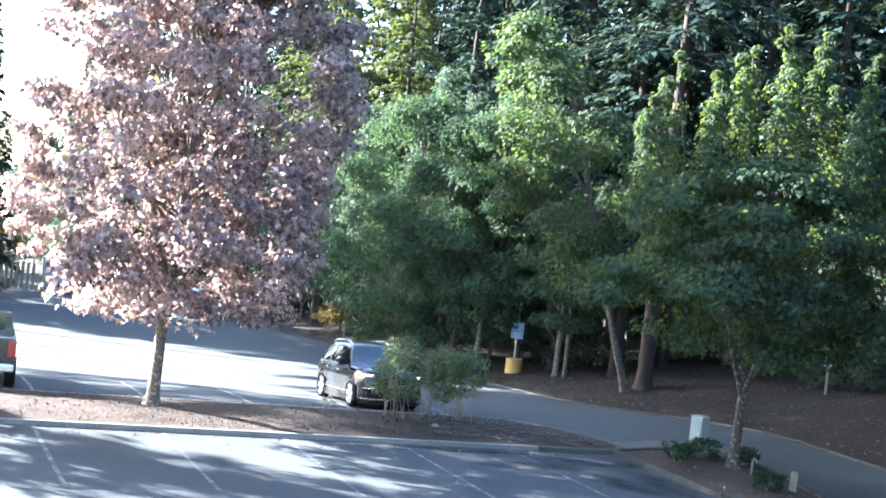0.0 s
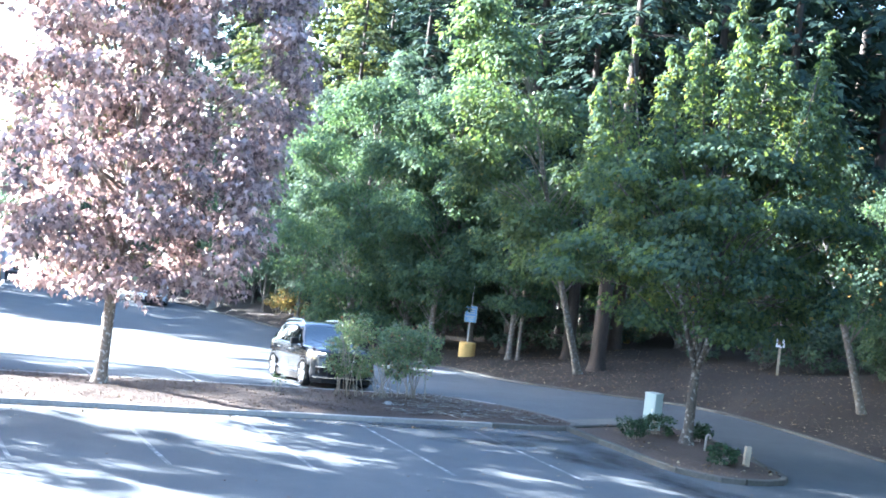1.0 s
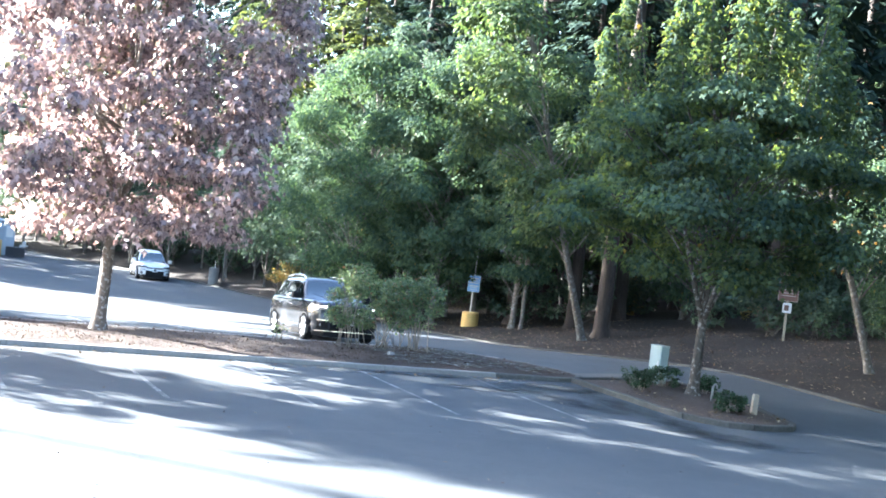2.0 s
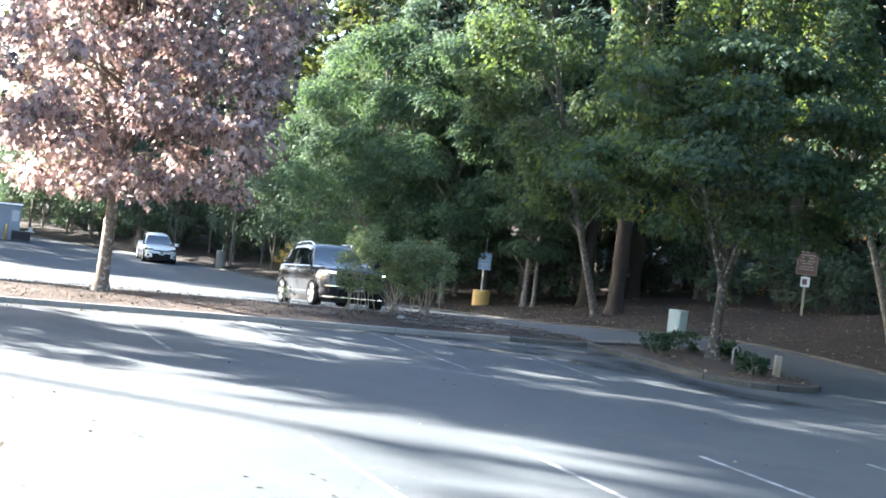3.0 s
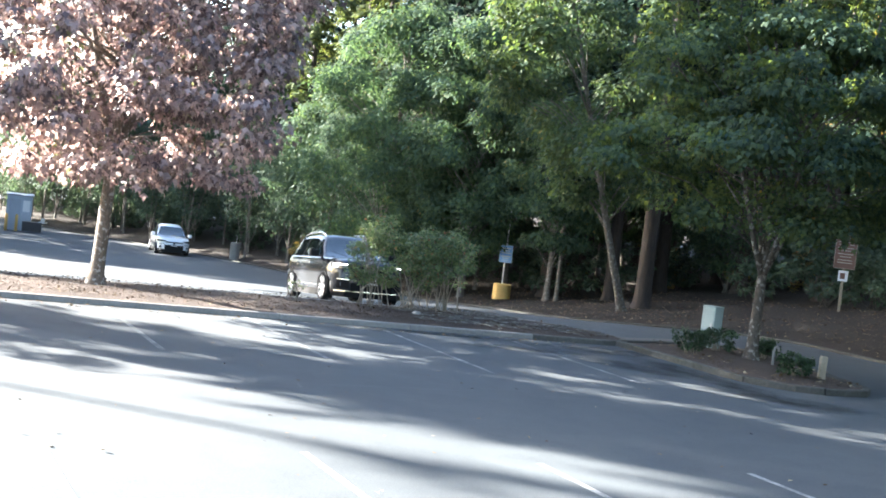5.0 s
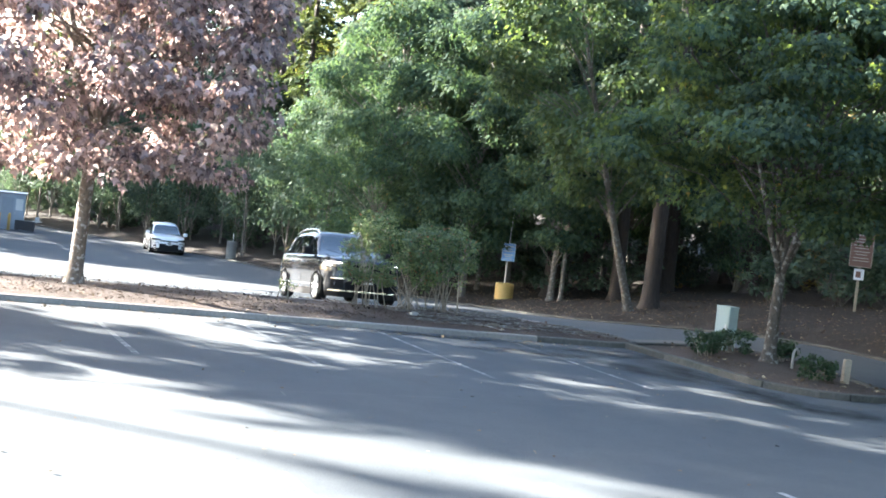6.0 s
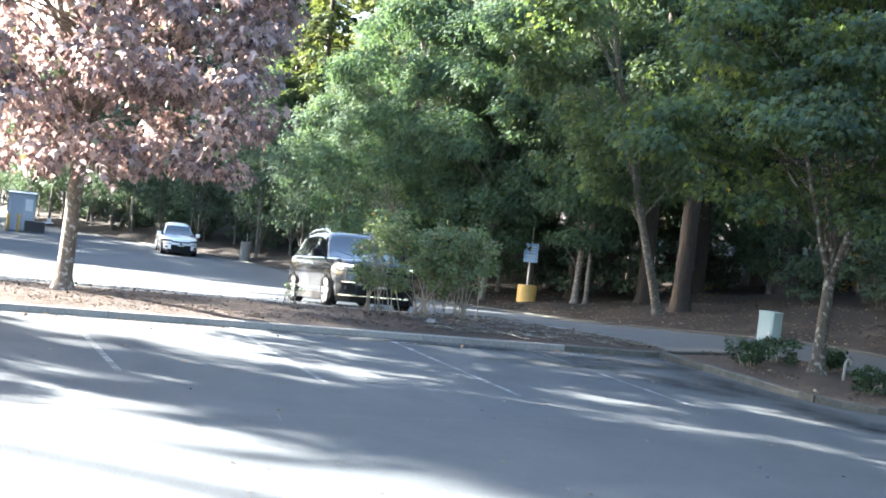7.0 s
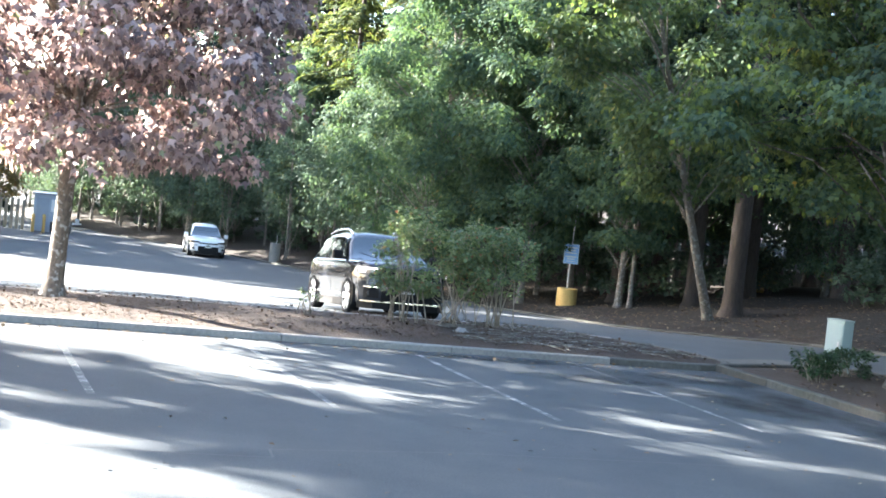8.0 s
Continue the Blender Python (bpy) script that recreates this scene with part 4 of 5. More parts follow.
walk_slab = part("concrete_walk", flat_outline([(4.6, 33.5), (5.2, 33.75), (7.0, 35.25), (6.4, 36.1), (4.3, 34.4)], 0.03, 0.15), OLD_CONCRETE, None)
tagged(walk_slab, "pale concrete walk between island and planter", "walk", kind="structure")

# damp dirty patches on the asphalt by the kerbs
STAIN = stain_material()


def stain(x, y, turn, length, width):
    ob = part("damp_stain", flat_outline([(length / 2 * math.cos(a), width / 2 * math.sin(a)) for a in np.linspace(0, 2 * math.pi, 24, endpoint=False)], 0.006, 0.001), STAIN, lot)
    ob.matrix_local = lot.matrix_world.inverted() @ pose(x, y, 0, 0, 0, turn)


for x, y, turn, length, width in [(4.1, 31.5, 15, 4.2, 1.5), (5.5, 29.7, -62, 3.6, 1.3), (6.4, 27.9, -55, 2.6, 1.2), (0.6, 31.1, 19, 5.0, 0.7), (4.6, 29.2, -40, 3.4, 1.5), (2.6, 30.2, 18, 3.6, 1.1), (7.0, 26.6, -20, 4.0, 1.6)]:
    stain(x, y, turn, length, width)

# painted stall lines
def stall_line(a, b, paint, width=0.1):
    a, b = Vector(a), Vector(b)
    w = (b - a).normalized()
    n = Vector((-w.y, w.x)) * width / 2
    bm = bmesh.new()
    steps = 8
    rows = []
    for k in range(steps + 1):
        p = a.lerp(b, k / steps)
        rows.append([bm.verts.new((q.x, q.y, float(road_z(q.x, q.y)) + 0.005)) for q in (p - n, p + n)])
    for r, s in zip(rows[:-1], rows[1:]):
        f = bm.faces.new((r[0], r[1], s[1], s[0]))
        if f.normal.z < 0:
            f.normal_flip()
    bmesh.ops.recalc_face_normals(bm, faces=bm.faces)
    return part("stall_line", bm, paint, lot)


for k in range(-9, 4):
    stall_line(plan(4.3 + 2.85 * k, 23.84), plan(3.8 + 2.85 * k, 29.55), LINE_WORN if k > -3 else LINE_PAINT)
for k in range(-8, 5):
    stall_line(plan(5.0 + 2.83 * k, 16.5), plan(5.5 + 2.83 * k, 11.0), LINE_PAINT)
for k in range(-9, 4):
    stall_line(plan(3.9 + 2.85 * k, 34.0), plan(3.6 + 2.85 * k, 39.4), LINE_PAINT)

# ---- signs, posts and boxes ----
def pole_base(x, y, paint, label, z=None, r=0.37, h=0.84):
    t = thing("pole_base", pose(x, y, ground_at(x, y) if z is None else z), label, "pole base", "concrete pole bases")
    part("footing", lathe([(0, -0.3), (r * 1.02, -0.3), (r * 1.0, 0.0), (r, h - 0.03), (r * 0.95, h), (0, h)], 28), paint, t, smooth=False)
    return t


base = pole_base(2.98, 57.9, YELLOW, "short round concrete pole base painted chipped yellow", -1.29)
part("pole", tube([(-0.02, 0, 0.7), (0.0, 0, 2.2), (0.03, 0, 3.95)], [0.03, 0.028, 0.025], 10), PALE_METAL, base, "thin grey steel pole")
old_base = pole_base(-11.45, 78.4, CONCRETE, "short bare concrete pole base at the kerb", -2.0, 0.28, 0.85)
part("anchor_rod", tube([(0.03, 0, 0.8), (0.06, 0, 1.05), (0.02, 0.02, 1.3)], [0.02, 0.018, 0.014], 6), PALE_METAL, old_base, "bent rusty anchor rod")


def sign(name, m, w, h, face, ink, bars, label, category="sign"):
    """A sheet sign with a pale edge and bars for its lines of writing; faces -y."""
    t = thing(name, m, label, category)
    part("panel", box(-w / 2, w / 2, 0, 0.012, 0, h, bevel=0.003), face, t)
    rim = bmesh.new()
    b = 0.012
    for x0, x1, z0, z1 in ((-w / 2 + b, w / 2 - b, b, 2 * b), (-w / 2 + b, w / 2 - b, h - 2 * b, h - b), (-w / 2 + b, -w / 2 + 2 * b, 2 * b, h - 2 * b), (w / 2 - 2 * b, w / 2 - b, 2 * b, h - 2 * b)):
        add_box(rim, x0, x1, -0.004, 0.001, z0, z1)
    part("border", rim, ink, t)
    for share, length, thick in bars:
        part("writing_bar", box(-w * length / 2, w * length / 2, -0.004, 0.001, h * share - thick / 2, h * share + thick / 2), ink, t)
    return t


blue = sign("blue_sign", pose(2.98, 57.8, 0.44, 0, 0, 2), 0.53, 0.72, BLUE_SIGN, WHITE_PAINT, [(0.82, 0.7, 0.05), (0.68, 0.55, 0.04), (0.55, 0.7, 0.04), (0.36, 0.72, 0.05), (0.25, 0.5, 0.04), (0.13, 0.6, 0.03)], "faded blue notice sign on a thin pole")
part("bracket", box(-0.05, 0.05, 0.012, 0.05, 0.1, 0.56), PALE_METAL, blue)
brown = sign("brown_sign", pose(13.95, 47.9, 2.0, 0, 0, -14), 0.72, 1.14, BROWN_SIGN, plain("cream_lettering", (0.42, 0.37, 0.31), 0.6), [(0.91, 0.4, 0.035), (0.8, 0.75, 0.028), (0.72, 0.7, 0.028), (0.62, 0.75, 0.028), (0.54, 0.6, 0.028), (0.44, 0.7, 0.028), (0.36, 0.5, 0.028), (0.26, 0.65, 0.028), (0.18, 0.7, 0.028)], "brown park rules sign with pale writing on a post")
part("post", box(-0.045, 0.045, 0.014, 0.1, -1.75, 1.1, bevel=0.008), OLD_WOOD, brown)
small = part("notice", box(-0.16, 0.16, -0.006, 0.012, -0.42, -0.06, bevel=0.003), WHITE_PAINT, brown, "small white notice with a dark emblem")
part("emblem", box(-0.1, 0.06, -0.012, -0.005, -0.34, -0.14), BROWN_SIGN, small)

cabinet = thing("utility_box", pose(7.0, 34.05, 0.1, 0, 0, -49), "pale green metal utility box in the planter", "utility box")
part("body", box(-0.19, 0.19, -0.15, 0.15, 0.0, 0.98, bevel=0.02), BOX_GREEN, cabinet)
part("lid", box(-0.2, 0.2, -0.16, 0.16, 0.965, 1.0, bevel=0.014), BOX_GREEN, cabinet)
part("door", box(-0.17, 0.17, -0.16, -0.145, 0.1, 0.92, bevel=0.006), BOX_GREEN, cabinet)
part("lock", box(0.09, 0.13, -0.173, -0.157, 0.5, 0.6, bevel=0.004), PALE_METAL, cabinet)

stub = thing("wooden_post", pose(8.55, 30.0, 0.1, 1, 1, 10), "short weathered wooden post in the planter", "post")
part("post", box(-0.068, 0.068, -0.06, 0.06, -0.2, 0.46, bevel=0.016), OLD_WOOD, stub)
part("cap", box(-0.06, 0.066, -0.056, 0.056, 0.445, 0.485, bevel=0.018), OLD_WOOD, stub, "split weathered top")
pipe = thing("bent_pipe", pose(7.9, 31.5, 0.1, 0, 0, 15), "pale bent vent pipe with a hooked top in the planter", "pipe")
part("pipe", tube([(0, 0, -0.1), (0, 0, 0.32), (0.015, 0, 0.4), (0.06, 0, 0.44), (0.105, 0, 0.4), (0.115, 0, 0.33)], [0.028] * 6, 12), PALE_STONE, pipe, smooth=True)


def stone(name, x, y, r, mat, label, seed, z=None):
    rng = np.random.default_rng(seed)
    bm = bmesh.new()
    bmesh.ops.create_icosphere(bm, subdivisions=2, radius=r)
    for v in bm.verts:
        v.co *= 0.8 + 0.35 * rng.random()
        v.co.z *= 0.7
    me = bpy.data.meshes.new(name)
    bm.to_mesh(me)
    bm.free()
    me.materials.append(mat)
    ob = new(name, me)
    ob.location = (x, y, (ground_at(x, y) if z is None else z) + r * 0.3)
    return tagged(ob, label, "stone")


stone("pale_stone", 0.1, 33.2, 0.13, PALE_STONE, "pale rounded stone lying in the island mulch", 3, 0.13)

# ---- shed, bins and bollards by the far road ----
SHED_WALL = plain("grey_blue_shed_paint", (0.42, 0.47, 0.52), 0.6)
BIN = plain("dark_bin_steel", (0.05, 0.05, 0.055), 0.5)
shed = thing("shed", pose(-26.25, 86.4, float(road_z(-26.25, 86.4)), 0, 0, 17), "small grey-blue shed beside the far road", "shed")
part("wall", box(-0.95, 0.55, -1.2, 1.2, -0.3, 2.15, bevel=0.02), SHED_WALL, shed)
part("roof", box(-1.03, 0.63, -1.3, 1.3, 2.15, 2.25, bevel=0.02), plain("shed_roof", (0.3, 0.33, 0.36), 0.5), shed)
door = part("door", box(-0.8, -0.1, -1.23, -1.2, 0.0, 1.95, bevel=0.006), plain("shed_door", (0.36, 0.4, 0.45), 0.5), shed)
part("handle", box(-0.02, 0.04, -1.28, -1.23, 0.95, 1.1), PALE_METAL, door)
part("notice", box(0.02, 0.45, -1.22, -1.2, 1.2, 1.9), WHITE_PAINT, shed, "pale notice board")
bin_ = thing("dumpster", pose(-25.0, 84.6, float(road_z(-25.0, 84.6)), 0, 0, 15) @ Matrix.Scale(0.6, 4), "dark steel dumpster with a black lid beside the shed", "dumpster")
tub = box(-0.95, 0.95, -0.6, 0.6, 0.12, 1.0, bevel=0.02)
for v in tub.verts:
    v.co.y *= 0.82 + 0.2 * v.co.z
part("tub", tub, BIN, bin_)
part("lid", box(-0.98, 0.98, -0.66, 0.62, 1.0, 1.06, bevel=0.015), BIN, bin_)
for x in (-0.9, 0.9):
    part("lift_pocket", box(x - 0.09, x + 0.09, -0.3, 0.3, 0.55, 0.72, bevel=0.01), BIN, bin_)
    part("caster", lathe([(0, -0.03), (0.07, -0.03), (0.07, 0.03), (0, 0.03)], 12, pose(x * 0.85, 0, 0.07, 90)), BIN, bin_)
for x, y in [(-26.3, 83.7), (-25.75, 83.9)]:
    t = thing("yellow_bollard", pose(x, y, float(road_z(x, y))), "yellow steel bollard beside the far road", "bollard", "yellow bollards")
    part("post", lathe([(0, -0.2), (0.09, -0.2), (0.09, 0.95), (0.07, 1.02), (0, 1.05)], 14), YELLOW, t, smooth=True)

marker = thing("marker_block", pose(-27.9, 96.2, ground_at(-27.9, 96.2), 0, 0, 20), "small white marker block on the kerb of the far road", "marker block")
part("block", box(-0.13, 0.13, -0.1, 0.1, -0.1, 0.36, bevel=0.03), WHITE_PAINT, marker)
part("foot", box(-0.3, 0.3, -0.14, 0.14, -0.1, 0.1, bevel=0.02), WHITE_PAINT, marker)

# fence of grey boards past the shed
fence = thing("board_fence", Matrix(), "row of weathered boards past the shed", "fence")
for k in range(16):
    x, y = -27.4 - 0.42 * k, 85.0 + 0.2 * k
    part("board", box(x - 0.09, x + 0.09, y, y + 0.03, float(road_z(x, y)) - 0.1, float(road_z(x, y)) + 1.7 + 0.04 * (k % 3)), OLD_WOOD, fence)

# old tar joints in the asphalt
def seam(points, width=0.022):
    bm = bmesh.new()
    rows = []
    for k, p in enumerate(points):
        a, b = Vector(points[max(k - 1, 0)]), Vector(points[min(k + 1, len(points) - 1)])
        n = Vector((-(b - a).y, (b - a).x)).normalized() * width / 2
        rows.append([bm.verts.new((p[0] + s * n.x, p[1] + s * n.y, 0.004)) for s in (-1, 1)])
    for r, t in zip(rows[:-1], rows[1:]):
        bm.faces.new((r[0], t[0], t[1], r[1]))
    bmesh.ops.recalc_face_normals(bm, faces=bm.faces)
    if bm.faces and sum(f.normal.z for f in bm.faces) < 0:
        bmesh.ops.reverse_faces(bm, faces=bm.faces)
    return part("tar_joint", bm, TAR, lot)


TAR = plain("old_tar", (0.07, 0.074, 0.077), 0.7)
seam([(-9.0, 19.2), (-6.5, 20.1), (-3.75, 21.15), (-2.4, 21.35), (-1.2, 21.75)])
seam([(-1.2, 21.75), (-1.3, 22.1)], 0.03)
seam([(-1.3, 22.1), (-0.4, 22.55), (0.5, 23.0), (2.6, 23.75), (4.2, 24.3)], 0.016)

# ---- vehicles ----
TYRE = plain("tyre_rubber", (0.016, 0.016, 0.017), 0.85, spec=0.15)
ALLOY = plain("bright_alloy", (0.72, 0.73, 0.74), 0.35, 0.4)
RIM_WELL = plain("rim_well", (0.16, 0.16, 0.165), 0.5, 0.4)
TRIM = plain("black_trim", (0.013, 0.013, 0.014), 0.65, spec=0.15)
CHROME = plain("chrome", (0.75, 0.75, 0.76), 0.12, 1.0)
GLASS = glass_material("tinted_car_glass", (0.03, 0.045, 0.05))
LAMP_ON = plain("lit_headlamp", (1.0, 0.97, 0.9), 0.2, emit=0.9)
LENS = plain("headlamp_lens", (0.1, 0.105, 0.115), 0.12, 0.0, clear=1.0)
RED_LENS = plain("red_tail_lens", (0.35, 0.015, 0.012), 0.15, clear=1.0)


def loft(sections):
    """A skin over closed half sections that are mirrored at y = 0; ends are closed."""
    bm = bmesh.new()
    rows = []
    for x, half in sections:
        left = [bm.verts.new((x, y, z)) for y, z in half]
        right = [bm.verts.new((x, -y, z)) for y, z in half[::-1] if y > 1e-6]
        rows.append(left + right)
    n = len(rows[0])
    for a, b in zip(rows[:-1], rows[1:]):
        for k in range(n):
            bm.faces.new((a[k], a[(k + 1) % n], b[(k + 1) % n], b[k]))
    bm.faces.new(rows[0]), bm.faces.new(rows[-1])
    bmesh.ops.recalc_face_normals(bm, faces=bm.faces)
    return bm


def ease(x, xs, ys):
    return float(np.interp(x, xs, ys))


def wheel(parent, x, y, r, w, spokes=6):
    side = 1 if y > 0 else -1
    m = pose(x, y, r, 90 * -side, 0, 0)
    t = part("wheel", lathe([(r * 0.62, -w / 2), (r * 0.93, -w / 2), (r, -w * 0.36), (r, w * 0.36), (r * 0.95, w / 2), (r * 0.77, w / 2), (r * 0.62, w * 0.3)], 32, m), TYRE, parent, "black tyre on an alloy rim", smooth=True)
    rim = lathe([(r * 0.77, w * 0.5), (r * 0.77, w * 0.52), (r * 0.73, w * 0.45), (r * 0.62, w * 0.1), (0, w * 0.08)], 32, m)
    part("rim", rim, RIM_WELL, t)
    sp = bmesh.new()
    for k in range(spokes):
        a = 360 / spokes * k
        for off in (-9, 9):
            add_box(sp, 0.03, r * 0.745, -r * 0.065, r * 0.065, w * 0.3, w * 0.47, 0.0, m @ pose(0, 0, 0, 0, 0, a + off))
    add_box(sp, -r * 0.13, r * 0.13, -r * 0.13, r * 0.13, w * 0.3, w * 0.46, 0.02, m)
    part("spokes", sp, ALLOY, t, "bright alloy spokes")
    return t


def car(name, m, label, paint, length, width, height, hood, belt, group="parked cars", slope=0.0, lit=False, rails=True, cowl_at=0.34, roof_at=0.02):
    """A five-door car that faces +x: skin, glass, lamps, wheels and trim. hood and belt are heights."""
    L, W, H = length / 2, width / 2, height
    t = thing(name, m, label, "car", group)
    clear = 0.2
    xs = np.r_[-L, -0.985 * L, -0.965 * L, np.linspace(-0.94 * L, 0.94 * L, 29), 0.965 * L, 0.985 * L, L]
    cowl, roof_f, roof_b = L * cowl_at, L * roof_at, -L * (0.64 - slope)

    def half_w(x):
        return W * ease(abs(x), [0, L * 0.7, L * 0.82, L * 0.91, L * 0.965, L], [1.0, 0.985, 0.95, 0.88, 0.78, 0.6])

    def deck(x):
        return ease(x, [-L, -L * 0.96, L * (cowl_at + 0.02), L * 0.82, L * 0.95, L], [belt * 0.9, belt, belt * 0.985, hood, hood * 0.93, hood * 0.72])

    def nose_strip(y0, y1, z0, z1, proud=0.01, depth=0.05, taper=1.0):
        """A band that follows the rounded nose from half width y0 to y1; taper narrows it towards the middle."""
        bm = bmesh.new()
        edge = np.linspace(L * 0.7, L, 40)
        wide = np.array([half_w(x) for x in edge])
        rings = []
        for y in np.linspace(y0, y1, 9):
            x = float(np.interp(-abs(y), -wide, edge))
            f = taper + (1 - taper) * (abs(y) - min(abs(y0), abs(y1))) / max(1e-6, abs(abs(y1) - abs(y0)))
            mid, hh = (z0 + z1) / 2, (z1 - z0) / 2 * f
            lean = 0.25 * max(0, abs(y) / W - 0.55)
            out = Vector((1, math.copysign(lean * 4, y), 0)).normalized()
            p = Vector((x, y, 0))
            rings.append([bm.verts.new((*(p + out * o)[:2], z)) for o, z in ((-depth, mid - hh), (proud, mid - hh), (proud, mid + hh), (-depth, mid + hh))])
        for r, q in zip(rings[:-1], rings[1:]):
            for k in range(4):
                bm.faces.new((r[k], r[(k + 1) % 4], q[(k + 1) % 4], q[k]))
        bm.faces.new(rings[0]), bm.faces.new(rings[-1])
        bmesh.ops.recalc_face_normals(bm, faces=bm.faces)
        return bm

    def section(x):
        w, top = half_w(x), deck(x)
        z0 = clear + (0.1 if abs(x) > L * 0.94 else 0.0)
        return [(0, z0), (w * 0.86, z0), (w * 0.955, z0 + 0.06), (w * 0.985, z0 + 0.25), (w * 0.97, z0 + 0.36), (w, z0 + 0.5 * (top - z0)), (w * 0.985, z0 + 0.7 * (top - z0)), (w * 0.945, top - 0.06), (w * 0.9, top - 0.01), (w * 0.5, top + 0.025), (0, top + 0.035)]

    secs = [(x, section(x)) for x in xs]
    body = part("body", loft(secs), paint, t, smooth=True)
    mod = body.modifiers.new("round", "BEVEL")
    mod.width, mod.segments, mod.limit_method, mod.angle_limit = 0.02, 2, "ANGLE", radians(38)

    def roof_line(x):
        """The roof is highest over the middle seats and falls to the windscreen and, more slowly, to the tail."""
        peak = -0.14 * L
        return H - (0.105 * ((x - peak) / (roof_f - peak)) ** 2 if x > peak else (0.06 + slope * 0.6) * ((peak - x) / (0.6 * L)) ** 2)

    def cabin(x):
        """Base and top of the cabin: half width and height at the foot, at the cant rail, and the crown."""
        f = ease(x, [-L * 0.985, roof_b, roof_f, cowl], [0.0, 1.0, 1.0, 0.0])
        arch = roof_line(x)
        foot = deck(x) - 0.02
        return f, foot, foot + (arch - foot) * f

    cs = []
    for x in np.r_[np.linspace(-L * 0.98, roof_b, 7), np.linspace(roof_b, roof_f, 8)[1:], np.linspace(roof_f, cowl, 7)[1:]]:
        f, foot, top = cabin(x)
        wf = half_w(x) * 0.9
        wt = (wf - 0.36 * (top - foot)) * ease(x, [-L, -L * 0.3, 0], [0.9, 0.97, 1.0])
        cs.append((x, [(0, foot - 0.02), (wf, foot - 0.02), (wf, foot), (wt + (wf - wt) * 0.12, top - 0.1 * f - 0.005), (wt - 0.06, top - 0.04 * f), (wt - 0.16, top - 0.012 * f), (wt * 0.5, top + 0.004), (0, top + 0.012)]))
    part("cabin", loft(cs), paint, t, smooth=True)

    def side_pane(x0, x1, sgn, name_, lift=0.009, lo=0.06, hi=0.88, mat=GLASS, note="dark tinted glass"):
        bm = bmesh.new()
        rows = []
        for x in np.linspace(x0, x1, 7):
            f, foot, top = cabin(x)
            wf = half_w(x) * 0.9
            wt = (wf - 0.36 * (top - foot)) * ease(x, [-L, -L * 0.3, 0], [0.9, 0.97, 1.0])
            head = top - 0.1 * f - 0.005
            hh = foot + (head - foot)
            pts = []
            for q in (lo, hi):
                z = foot + (hh - foot) * q
                y = wf + (wt + (wf - wt) * 0.12 - wf) * q
                pts.append(bm.verts.new((x, sgn * (y + lift), z)))
            rows.append(pts)
        for a, b in zip(rows[:-1], rows[1:]):
            bm.faces.new((a[0], a[1], b[1], b[0]))
        bmesh.ops.solidify(bm, geom=bm.faces[:], thickness=0.004)
        bmesh.ops.recalc_face_normals(bm, faces=bm.faces)
        return part(name_, bm, mat, t, note)

    for sgn in (1, -1):
        side_pane(-L * 0.86, L * (cowl_at - 0.1), sgn, "window_surround", 0.004, 0.02, 0.93, TRIM, "black window surround")
        side_pane(L * (cowl_at - 0.4), L * (cowl_at - 0.13), sgn, "side_window")
        side_pane(-L * 0.3, L * (cowl_at - 0.44), sgn, "side_window")
        side_pane(-L * 0.66, -L * 0.34, sgn, "side_window")
        side_pane(-L * 0.84, -L * 0.7, sgn, "side_window")

    def end_pane(x0, x1, name_):
        bm = bmesh.new()
        rows = []
        for x in np.linspace(x0, x1, 6):
            f, foot, top = cabin(x)
            wt = (half_w(x) * 0.9 - 0.36 * (top - foot)) * ease(x, [-L, -L * 0.3, 0], [0.9, 0.97, 1.0])
            rows.append([bm.verts.new((x, y * (wt - 0.07), top + 0.014 + 0.006 * (1 - y * y) + (0.006 if abs(y) < 0.9 else 0))) for y in (-1, -0.6, 0, 0.6, 1)])
        for a, b in zip(rows[:-1], rows[1:]):
            for k in range(4):
                bm.faces.new((a[k], a[k + 1], b[k + 1], b[k]))
        bmesh.ops.recalc_face_normals(bm, faces=bm.faces)
        return part(name_, bm, GLASS, t, "dark tinted glass", smooth=True)

    end_pane(roof_f + 0.07, cowl - 0.05, "windscreen")
    end_pane(-L * 0.95, roof_b - 0.06, "rear_window")
    r = 0.214 * height if height > 1.72 else 0.222 * height
    for x in (L * 0.59, -L * 0.565):
        for y in (W * 0.862, -W * 0.862):
            sgn = 1 if y > 0 else -1
            # black ring laid on the skin stands for the dark wheel-well gap
            arch = lathe([(r * 0.9, -0.05), (r * 1.2, -0.05), (r * 1.2, 0.008), (r * 1.14, 0.014), (r * 0.9, 0.0)], 30, pose(x, sgn * (half_w(x) * 0.985), r + 0.015, -90 * sgn))
            bmesh.ops.bisect_plane(arch, geom=arch.verts[:] + arch.edges[:] + arch.faces[:], plane_co=(0, 0, clear), plane_no=(0, 0, -1), clear_outer=True)
            part("wheel_arch", arch, TRIM, t)
            wheel(t, x, y + sgn * 0.012, r, 0.235)
    for sgn in (1, -1):
        part("sill", box(-L * 0.4, L * 0.42, sgn * W * 0.955 - 0.025, sgn * W * 0.955 + 0.03, clear - 0.05, clear + 0.12, bevel=0.015), TRIM, t)
        part("sill_strip", box(-L * 0.4, L * 0.42, sgn * W * 0.985 - 0.01, sgn * W * 0.985 + 0.016, clear + 0.2, clear + 0.235, bevel=0.005), CHROME, t)
